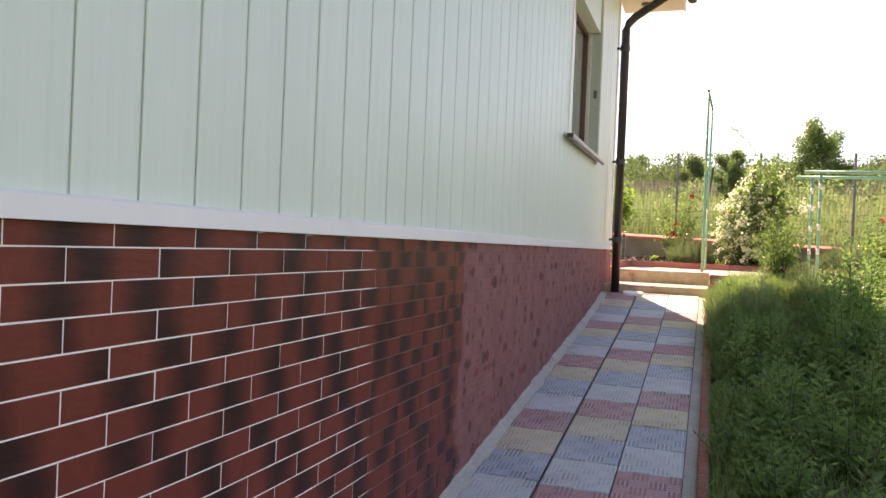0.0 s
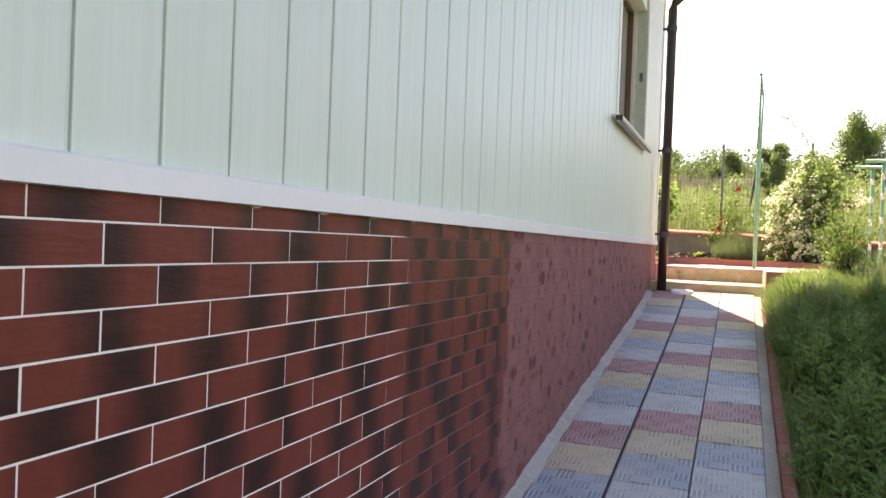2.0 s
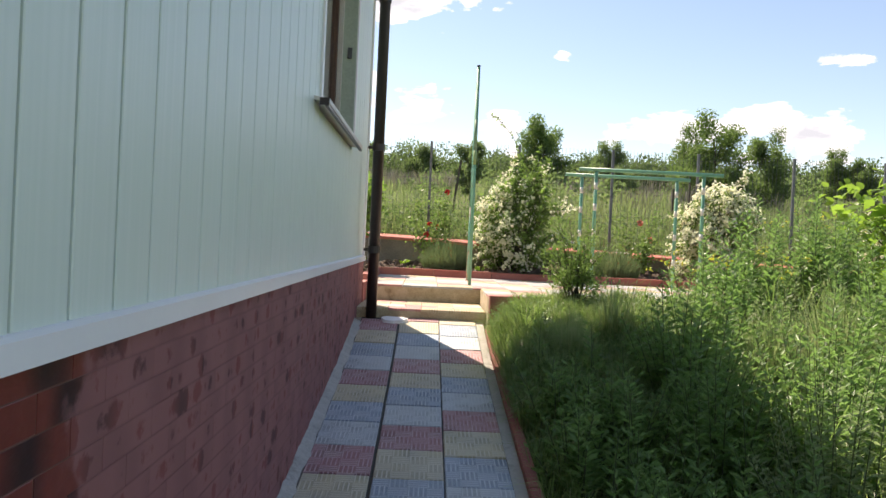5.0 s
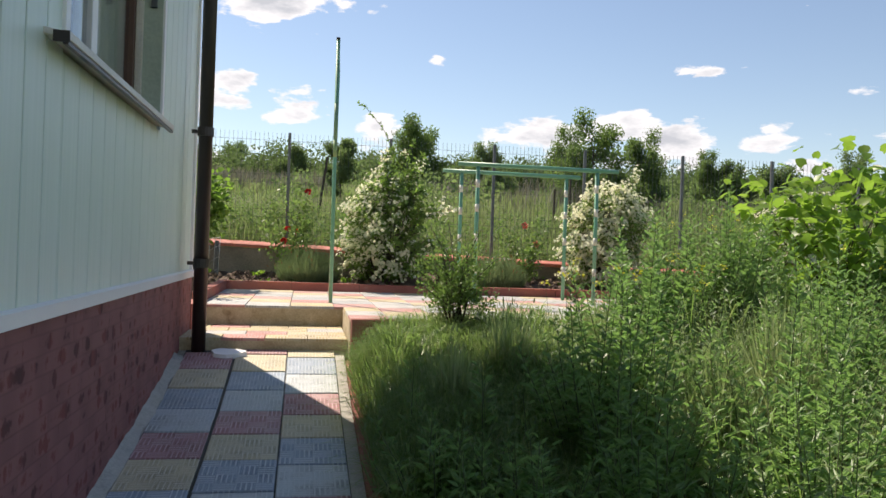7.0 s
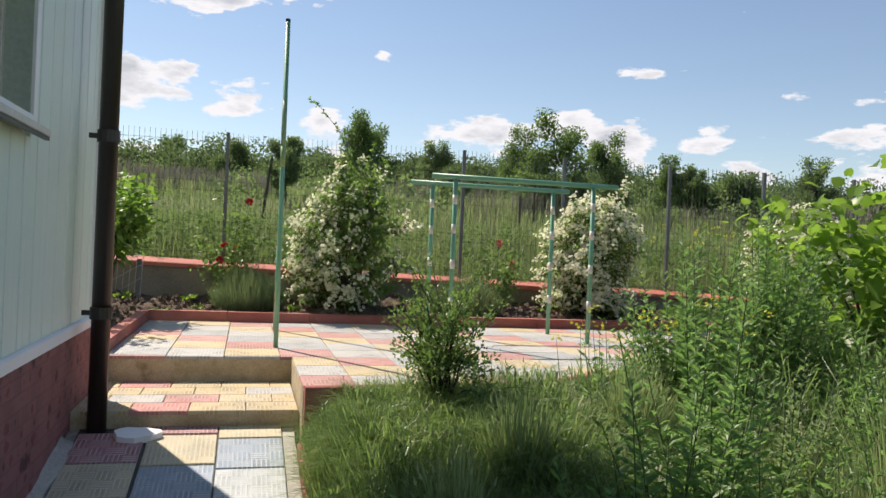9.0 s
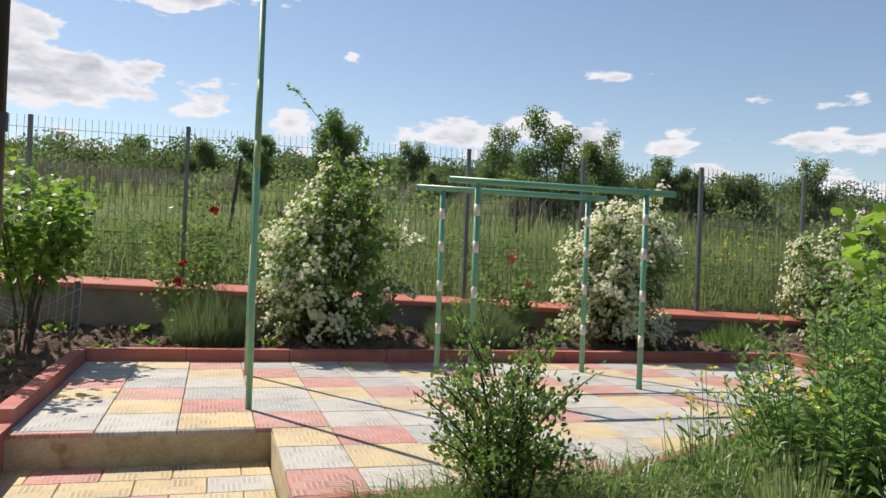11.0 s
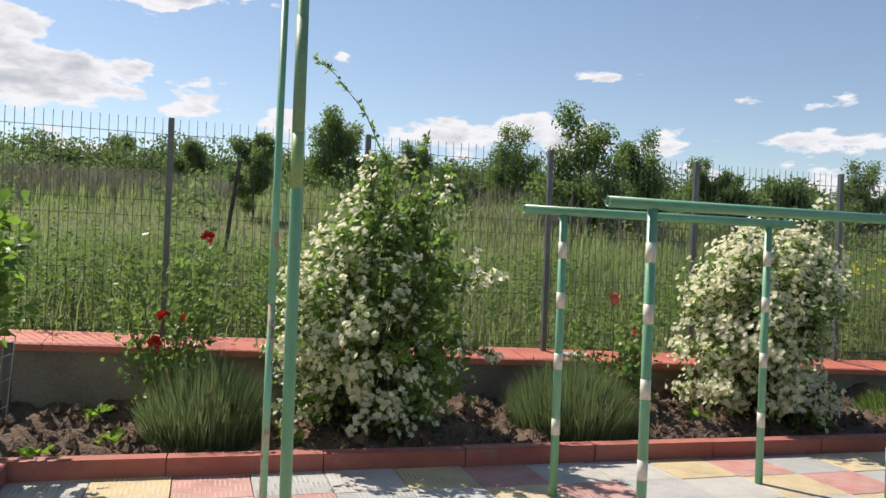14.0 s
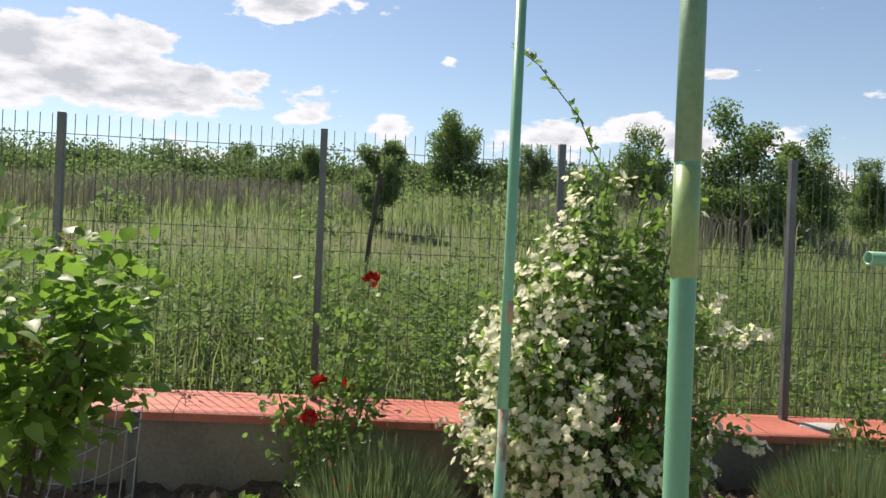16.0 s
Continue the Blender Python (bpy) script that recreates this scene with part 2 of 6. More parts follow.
def broad_arrays(c, d, size, width=0.85, rng=RNG, droop=0.35):
    """Broad heart-shaped leaves: 9 corners, 8 faces, bent along the midrib."""
    n = len(c)
    d = unit(d)
    s = unit(np.cross(d, unit(rng.normal(size=(n, 3)) * 0.5 + np.array([0, 0, 1.0]))))
    nn = np.cross(s, d)
    nn = np.where(nn[:, 2:3] < 0, -nn, nn)
    L = np.asarray(size).reshape(-1, 1) * np.ones((n, 1))
    W = L * width * 0.5
    dn = np.array([0, 0, -1.0])

    def at(u, w, h):
        return c + d * L * u + s * W * w + nn * L * h + dn * L * droop * u * u

    v = np.stack([at(0, 0, 0), at(-0.08, 0.6, 0.04), at(0.25, 1.0, 0.08), at(0.62, 0.72, 0.05), at(1.0, 0, 0), at(0.62, -0.72, 0.05), at(0.25, -1.0, 0.08), at(-0.08, -0.6, 0.04), at(0.4, 0, -0.02)], 1).reshape(-1, 3)
    i = np.arange(n)[:, None] * 9
    tris = np.concatenate([i + [k, (k + 1) % 8, 8] for k in range(8)], 1).reshape(-1, 3)
    return v, tris


def flower_arrays(c, d, size, petals=5, rng=RNG):
    """Open flowers with folded petals, facing along d."""
    n = len(c)
    d = unit(d)
    a = unit(np.cross(d, unit(rng.normal(size=(n, 3)))))
    b = np.cross(d, a)
    L = np.asarray(size).reshape(-1, 1) * np.ones((n, 1))
    vs, ts = [], []
    for k in range(petals):
        t0 = 2 * math.pi * k / petals
        r = a * math.cos(t0) + b * math.sin(t0)
        s = -a * math.sin(t0) + b * math.cos(t0)
        lift = 0.25 + 0.3 * rng.random((n, 1))
        q = np.stack([c, c + r * L * 0.32 + s * L * 0.22 + d * L * lift * 0.5, c + r * L * 0.52 + d * L * lift * 0.5, c + r * L * 0.32 - s * L * 0.22 + d * L * lift * 0.5], 1)
        vs.append(q)
    v = np.concatenate(vs, 1).reshape(-1, 3)
    i = np.arange(n)[:, None] * 4 * petals
    for k in range(petals):
        ts += [i + [4 * k, 4 * k + 1, 4 * k + 2], i + [4 * k, 4 * k + 2, 4 * k + 3]]
    return v, np.concatenate(ts, 1).reshape(-1, 3)


def blade_arrays(p, height, lean, width=0.006, rng=RNG):
    """Grass blades: 5 corners, bending over."""
    n = len(p)
    ang = rng.random(n) * 2 * math.pi
    out = np.stack([np.cos(ang), np.sin(ang), np.zeros(n)], 1)
    side = np.stack([-np.sin(ang), np.cos(ang), np.zeros(n)], 1)
    tw = rng.normal(size=(n, 1)) * 0.8
    side = side * np.cos(tw) + out * np.sin(tw)
    h = np.asarray(height).reshape(-1, 1)
    le = np.asarray(lean).reshape(-1, 1)
    w = np.asarray(width).reshape(-1, 1) * np.ones((n, 1))
    up = np.array([0, 0, 1.0])
    m = p + up * h * 0.6 + out * h * le * 0.28
    tip = p + up * h * (1 - 0.45 * le) + out * h * le
    v = np.stack([p - side * w, p + side * w, m + side * w * 0.8, m - side * w * 0.8, tip], 1).reshape(-1, 3)
    i = np.arange(n)[:, None] * 5
    return v, i + [0, 1, 2, 3], i + [3, 2, 4]


def stack_mesh(name, parts, material):
    """Joins (verts, quads, tris) groups into one mesh."""
    vs, qs, ts, o = [], [], [], 0
    for v, q, t in parts:
        vs.append(v)
        if q is not None:
            qs.append(q + o)
        if t is not None:
            ts.append(t + o)
        o += len(v)
    return mesh_np(name, np.concatenate(vs), np.concatenate(qs) if qs else None, np.concatenate(ts) if ts else None, material)


# ---- materials ----
def plank_material():
    """Pale mint board: long upright streaks, faint dust, a soft sheen."""
    m, nt, b, out = mat("mint_cladding")
    pos = nd(nt, "ShaderNodeNewGeometry").outputs["Position"]
    rnd = nd(nt, "ShaderNodeObjectInfo").outputs["Random"]
    mp = nd(nt, "ShaderNodeMapping", {"Vector": pos, "Scale": (60, 60, 1.2)})
    streak = nd(nt, "ShaderNodeTexNoise", {"Vector": mp.outputs[0], "Scale": 1.0, "Detail": 4.0}).outputs["Fac"]
    col = ramp(nt, streak, [(0.3, (0.685, 0.785, 0.715)), (0.7, (0.745, 0.83, 0.77))])
    col = mixc(nt, nd(nt, "ShaderNodeMath", {0: rnd, 1: 0.22}, operation='MULTIPLY').outputs[0], col, (0.67, 0.785, 0.70, 1))
    col = mixc(nt, ramp(nt, noise_tex(nt, pos, 1.1, 5), [(0.5, (0, 0, 0)), (0.75, (0.3, 0.3, 0.3))]), col, (0.60, 0.66, 0.60, 1))
    nt.links.new(col, b.inputs["Base Color"])
    b.inputs["Roughness"].default_value = 0.4
    bump(nt, b, streak, 0.08, 0.001)
    return m


M_PLANK = plank_material()
M_TRIM = surface("white_trim", (0.84, 0.82, 0.83), (0.88, 0.865, 0.87), 3, 0.35, 60, 0.03, 0.0005, grain=0.03)
M_BROWN = surface("dark_brown_metal", (0.022, 0.014, 0.012), (0.035, 0.022, 0.018), 6, 0.38, 120, 0.05, 0.001)
M_FRAME = surface("brown_window_frame", (0.10, 0.045, 0.028), (0.14, 0.065, 0.04), 9, 0.4, 90, 0.1, 0.001)
M_SOFFIT = surface("cream_soffit", (0.72, 0.66, 0.56), (0.78, 0.72, 0.62), 2, 0.6, 60, 0.05, 0.001)
M_SILL = surface("cream_sill", (0.62, 0.575, 0.52), (0.72, 0.68, 0.62), 6, 0.45, 90, 0.1, 0.001)
M_CEMENT = surface("grey_cement", (0.38, 0.365, 0.33), (0.55, 0.525, 0.48), 5, 0.9, 70, 0.5, 0.004, third=(0.22, 0.2, 0.17))
M_STEP = surface("tan_concrete", (0.36, 0.28, 0.17), (0.58, 0.49, 0.34), 9, 0.9, 70, 0.5, 0.004, third=(0.19, 0.135, 0.07))
M_JOINT = surface("dark_joint_sand", (0.06, 0.058, 0.052), (0.12, 0.115, 0.10), 9, 0.95, 120, 0.4, 0.002)
M_KERB = surface("red_concrete_kerb", (0.33, 0.105, 0.085), (0.43, 0.15, 0.12), 6, 0.82, 90, 0.4, 0.003, third=(0.37, 0.2, 0.17))
M_COPING = surface("orange_red_coping", (0.50, 0.135, 0.09), (0.58, 0.19, 0.13), 4, 0.6, 70, 0.3, 0.003, third=(0.6, 0.22, 0.15))
M_RENDER = surface("grey_rendered_wall", (0.19, 0.165, 0.135), (0.33, 0.285, 0.235), 3.2, 0.95, 50, 0.7, 0.008, third=(0.2, 0.17, 0.12))
M_SOIL = surface("dark_soil", (0.080, 0.053, 0.038), (0.195, 0.133, 0.096), 7, 0.98, 60, 1.0, 0.02, third=(0.21, 0.15, 0.112))
M_EARTH = surface("field_earth", (0.075, 0.10, 0.034), (0.14, 0.165, 0.06), 0.7, 0.98, 14, 0.9, 0.03, third=(0.13, 0.115, 0.06))
M_POLE = surface("mint_green_paint", (0.135, 0.345, 0.215), (0.18, 0.41, 0.265), 5, 0.38, 110, 0.15, 0.001, third=(0.20, 0.39, 0.26), grain=0.1)
M_BAND = surface("white_paint_band", (0.62, 0.60, 0.52), (0.72, 0.70, 0.62), 9, 0.45, 110, 0.15, 0.001)
M_YELLOW = surface("olive_green_paint", (0.25, 0.37, 0.14), (0.29, 0.41, 0.18), 7, 0.4, 110, 0.1, 0.001)
M_FADED = surface("faded_green_paint", (0.17, 0.31, 0.19), (0.23, 0.36, 0.23), 6, 0.5, 110, 0.2, 0.001, third=(0.24, 0.25, 0.15))
M_RUST = surface("bare_rusty_pipe", (0.30, 0.16, 0.09), (0.44, 0.32, 0.22), 12, 0.75, 90, 0.4, 0.002, third=(0.2, 0.09, 0.05))


def worn_material():
    """Green paint flaked off to tan primer and rust in upright streaks."""
    m, nt, b, out = mat("flaked_green_paint")
    pos = nd(nt, "ShaderNodeNewGeometry").outputs["Position"]
    mp = nd(nt, "ShaderNodeMapping", {"Vector": pos, "Scale": (38, 38, 5)})
    n1 = nd(nt, "ShaderNodeTexNoise", {"Vector": mp.outputs[0], "Scale": 1.0, "Detail": 5.0}).outputs["Fac"]
    n2 = noise_tex(nt, pos, 30, 5)
    bare = mixc(nt, ramp(nt, n2, [(0.5, (0, 0, 0)), (0.62, (1, 1, 1))]), (0.46, 0.36, 0.27, 1), (0.26, 0.11, 0.06, 1))
    col = mixc(nt, ramp(nt, n1, [(0.46, (0, 0, 0)), (0.52, (1, 1, 1))]), (0.19, 0.44, 0.31, 1), bare)
    nt.links.new(col, b.inputs["Base Color"])
    b.inputs["Roughness"].default_value = 0.6
    bump(nt, b, n1, 0.3, 0.002)
    return m


M_WORN = worn_material()
M_STEEL = surface("grey_fence_steel", (0.10, 0.105, 0.11), (0.17, 0.175, 0.18), 6, 0.45, 90, 0.1, 0.001, metal=0.3)
M_WIRE = surface("dark_fence_wire", (0.05, 0.055, 0.055), (0.09, 0.095, 0.095), 6, 0.5, 90, 0.1, 0.001, metal=0.3)
M_GALV = surface("galvanised_wire", (0.40, 0.39, 0.37), (0.55, 0.54, 0.52), 6, 0.4, 90, 0.1, 0.001, metal=0.5)
M_BARK = surface("grey_brown_bark", (0.05, 0.038, 0.028), (0.11, 0.088, 0.066), 14, 0.95, 90, 0.9, 0.006)
M_STEM = surface("green_stem", (0.07, 0.11, 0.035), (0.12, 0.15, 0.06), 14, 0.7, 90, 0.3, 0.002)
M_JAMB = surface("grey_green_jamb", (0.40, 0.46, 0.38), (0.47, 0.53, 0.44), 4, 0.6, 60, 0.1, 0.002)
M_ROOM = surface("dim_room", (0.10, 0.09, 0.08), (0.16, 0.15, 0.13), 2, 0.9, 30, 0.1, 0.002)
M_CURTAIN = surface("grey_green_curtain", (0.36, 0.38, 0.33), (0.46, 0.47, 0.42), 5, 0.85, 60, 0.2, 0.003)

L_GRASS = leaf_mat("grass_blade", (0.085, 0.165, 0.05), (0.21, 0.315, 0.105), 0.5, 0.38, (0.40, 0.36, 0.19))
L_FIELD = leaf_mat("field_grass_blade", (0.112, 0.158, 0.066), (0.222, 0.28, 0.124), 0.57, 0.55, (0.37, 0.32, 0.21), (0.205, 0.185, 0.118))
L_WEED = leaf_mat("weed_leaf", (0.075, 0.165, 0.052), (0.235, 0.365, 0.125), 0.52, 0.40)
L_GREY = leaf_mat("lavender_leaf", (0.085, 0.125, 0.062), (0.20, 0.255, 0.135), 0.42, 0.6)
L_BUSH = leaf_mat("bush_leaf", (0.06, 0.12, 0.036), (0.18, 0.265, 0.08), 0.5, 0.42)
L_BIG = leaf_mat("broad_leaf", (0.10, 0.20, 0.03), (0.24, 0.36, 0.06), 0.55, 0.4)
L_TREE = leaf_mat("tree_leaf", (0.085, 0.14, 0.045), (0.16, 0.23, 0.075), 0.55, 0.6)
L_TREE2 = leaf_mat("grey_tree_leaf", (0.105, 0.155, 0.06), (0.185, 0.25, 0.105), 0.55, 0.65)
L_ARTEM = leaf_mat("silvery_weed_leaf", (0.16, 0.225, 0.105), (0.32, 0.39, 0.20), 0.5, 0.42)
L_LILAC = leaf_mat("lilac_leaf", (0.065, 0.14, 0.03), (0.205, 0.325, 0.062), 0.52, 0.45)
L_MEADOW = leaf_mat("meadow_weed_leaf", (0.06, 0.11, 0.036), (0.165, 0.25, 0.075), 0.5, 0.6)
L_JASMINE = leaf_mat("jasmine_leaf", (0.07, 0.145, 0.034), (0.225, 0.335, 0.085), 0.5, 0.42)
L_WHITE = leaf_mat("white_petal", (0.86, 0.84, 0.66), (0.92, 0.90, 0.74), 0.55, 0.6)
L_RED = leaf_mat("red_petal", (0.42, 0.01, 0.015), (0.58, 0.03, 0.03), 0.25, 0.5)
L_PINK = leaf_mat("coral_petal", (0.62, 0.16, 0.12), (0.72, 0.25, 0.2), 0.25, 0.5)
L_YEL = leaf_mat("yellow_petal", (0.60, 0.55, 0.04), (0.70, 0.66, 0.08), 0.3, 0.5)
L_STRAW = leaf_mat("pale_grass_blade", (0.16, 0.22, 0.09), (0.32, 0.38, 0.19), 0.5, 0.55, (0.45, 0.42, 0.27))
L_TALL = leaf_mat("tall_grass_blade", (0.09, 0.17, 0.05), (0.25, 0.35, 0.115), 0.5, 0.36, (0.44, 0.41, 0.23))
L_THICKET = leaf_mat("dry_thicket_stem", (0.15, 0.135, 0.105), (0.27, 0.245, 0.20), 0.2, 0.8)
L_FAR = leaf_mat("far_scrub_leaf", (0.075, 0.115, 0.05), (0.125, 0.175, 0.072), 0.55, 0.7)
L_DRY = leaf_mat("withered_leaf", (0.16, 0.07, 0.03), (0.28, 0.14, 0.07), 0.2, 0.8)


def glass_material():
    m, nt, b, out = mat("window_glass")
    b.inputs["Base Color"].default_value = (0.9, 0.95, 0.95, 1)
    b.inputs["Roughness"].default_value = 0.03
    b.inputs["Transmission Weight"].default_value = 1.0
    b.inputs["IOR"].default_value = 1.45
    return m


M_GLASS = glass_material()


def tile_material(name, c, pale, ribs=True):
    """Coloured concrete tile; fine ribs run in turned squares, their tops worn pale."""
    m, nt, b, out = mat(name)
    co = coords(nt)
    pos = nd(nt, "ShaderNodeNewGeometry").outputs["Position"]
    rnd = nd(nt, "ShaderNodeObjectInfo").outputs["Random"]
    stain = noise_tex(nt, pos, 4.5, 6, 0.65)
    grain = noise_tex(nt, pos, 120, 3)
    col = mixc(nt, nd(nt, "ShaderNodeMath", {0: rnd, 1: 0.5}, operation='MULTIPLY').outputs[0], rgba(c), rgba(tuple(x * 0.72 + 0.06 for x in c)))
    col = mixc(nt, ramp(nt, stain, [(0.46, (0, 0, 0)), (0.64, (0.9, 0.9, 0.9))]), col, rgba(tuple(x * 0.45 for x in c)))
    col = mixc(nt, ramp(nt, noise_tex(nt, pos, 1.9, 5, 0.6), [(0.45, (0, 0, 0)), (0.7, (0.45, 0.45, 0.45))]), col, (0.47, 0.46, 0.43, 1))
    col = mixc(nt, 0.18, col, ramp(nt, grain, [(0.3, tuple(x * 0.5 for x in c)), (0.7, pale)]))
    if ribs:
        sep = nd(nt, "ShaderNodeSeparateXYZ", {0: co})
        chk = nd(nt, "ShaderNodeTexChecker", {"Vector": co, "Scale": 11.43}).outputs["Fac"]
        axis = nd(nt, "ShaderNodeMix", {0: chk, 2: sep.outputs["X"], 3: sep.outputs["Y"]}).outputs[0]
        s = nd(nt, "ShaderNodeMath", {0: nd(nt, "ShaderNodeMath", {0: axis, 1: 2 * math.pi * 4 / 0.0875}, operation='MULTIPLY').outputs[0]}, operation='SINE').outputs[0]
        rib = nd(nt, "ShaderNodeMapRange", {0: s, 1: 0.2, 2: 0.8}).outputs[0]
        wear = ramp(nt, noise_tex(nt, pos, 9, 4), [(0.40, (0.28, 0.28, 0.28)), (0.6, (0.8, 0.8, 0.8))])
        fac = nd(nt, "ShaderNodeMath", {0: rib, 1: wear}, operation='MULTIPLY').outputs[0]
        col = mixc(nt, nd(nt, "ShaderNodeMath", {0: chk, 1: 0.16}, operation='MULTIPLY').outputs[0], col, rgba(pale))
        col = mixc(nt, fac, col, rgba(pale))
        bump(nt, b, rib, 0.5, 0.003)
    else:
        bump(nt, b, grain, 0.3, 0.002)
    nt.links.new(col, b.inputs["Base Color"])
    b.inputs["Roughness"].default_value = 0.72
    return m


TILES = {
    "P": tile_material("maroon_pink_tile", (0.42, 0.165, 0.175), (0.70, 0.52, 0.52)),
    "Y": tile_material("sand_yellow_tile", (0.62, 0.53, 0.33), (0.76, 0.71, 0.58)),
    "B": tile_material("blue_grey_tile", (0.27, 0.35, 0.46), (0.68, 0.72, 0.75)),
    "L": tile_material("pale_grey_tile", (0.53, 0.575, 0.60), (0.73, 0.75, 0.75)),
}
PLAZA_TILES = {
    "P": tile_material("salmon_red_tile", (0.50, 0.19, 0.165), (0.58, 0.40, 0.36)),
    "Y": tile_material("warm_yellow_tile", (0.56, 0.42, 0.20), (0.62, 0.55, 0.42)),
    "G": tile_material("mid_grey_tile", (0.34, 0.345, 0.35), (0.53, 0.53, 0.515)),
    "L": tile_material("light_grey_tile", (0.45, 0.435, 0.41), (0.58, 0.565, 0.53)),
}


# ---- ground ----
def path_z(y):
    return 0.19 + 0.1205 * y + (0.057 * ((y - 7.7) / 1.33) ** 1.5 if y > 7.7 else 0.0)


def court_front(x):
    """Front edge of the paved court; it bends away past the bush."""
    if x < 0:
        return 9.90
    return 8.86 + 0.08 * x if x < 1.2 else 8.956 + 0.52 * (x - 1.2)


def ground_z(x, y):
    """Height of the land: up along the path, level round the court, up again over the field."""
    s = path_z(min(y, 8.9)) - 0.07
    if x > 0.03 and y > 5.5:
        s += 0.22 * min(1.0, (x - 0.03) / 0.2) * min(1.0, (y - 5.5) / 2.8)
    if y > court_front(x) + 0.1 and x < 4.7 and y > 9.0:
        s = 1.30
    if y > 13.42:
        d = y - 13.4
        s = 1.88 + 0.145 * min(d, 9) + 0.096 * min(max(0.0, d - 9), 33) + 0.004 * max(0.0, d - 42) + 0.05 * math.sin(x * 0.5 + y * 0.3)
        s -= 0.012 * min(max(0.0, d - 9), 33) * min(1.0, max(0.0, (3 - x) / 10))
    return s


def build_ground():
    xs = [-2500, -600, -200, -90, -50, -30, -18, -10, -6] + [-4 + 0.5 * i for i in range(9)] + [0.03, 0.23] + [0.5 + 0.5 * i for i in range(32)] + [18, 21, 25, 30, 38, 50, 90, 200, 600, 2500]
    ys = [-2500, -600, -150, -50, -20, -10] + [-6 + 0.5 * i for i in range(38)] + [13.25, 13.40, 13.43, 14.0, 14.5, 15.5, 17, 19, 22, 25, 29, 34, 40, 47, 55, 62, 75, 100, 200, 600, 2500]
    vs = [(x, y, ground_z(x, max(y, -6))) for y in ys for x in xs]
    n = len(xs)
    fs = [(j * n + i, j * n + i + 1, (j + 1) * n + i + 1, (j + 1) * n + i) for j in range(len(ys) - 1) for i in range(n - 1)]
    ob = new("ground", mesh_from("ground", vs, fs, M_EARTH, True))
    tagged(ob, "uneven overgrown earth rising to a wild meadow", "ground", kind="structure")


build_ground()

WALL_X = -1.14
CORNER_Y = 9.53
HOUSE_Y0 = -4.0
WIN_Y0, WIN_Y1 = 6.42, 8.13


def trim_z(y):
    return 1.802 + 0.0006 * y


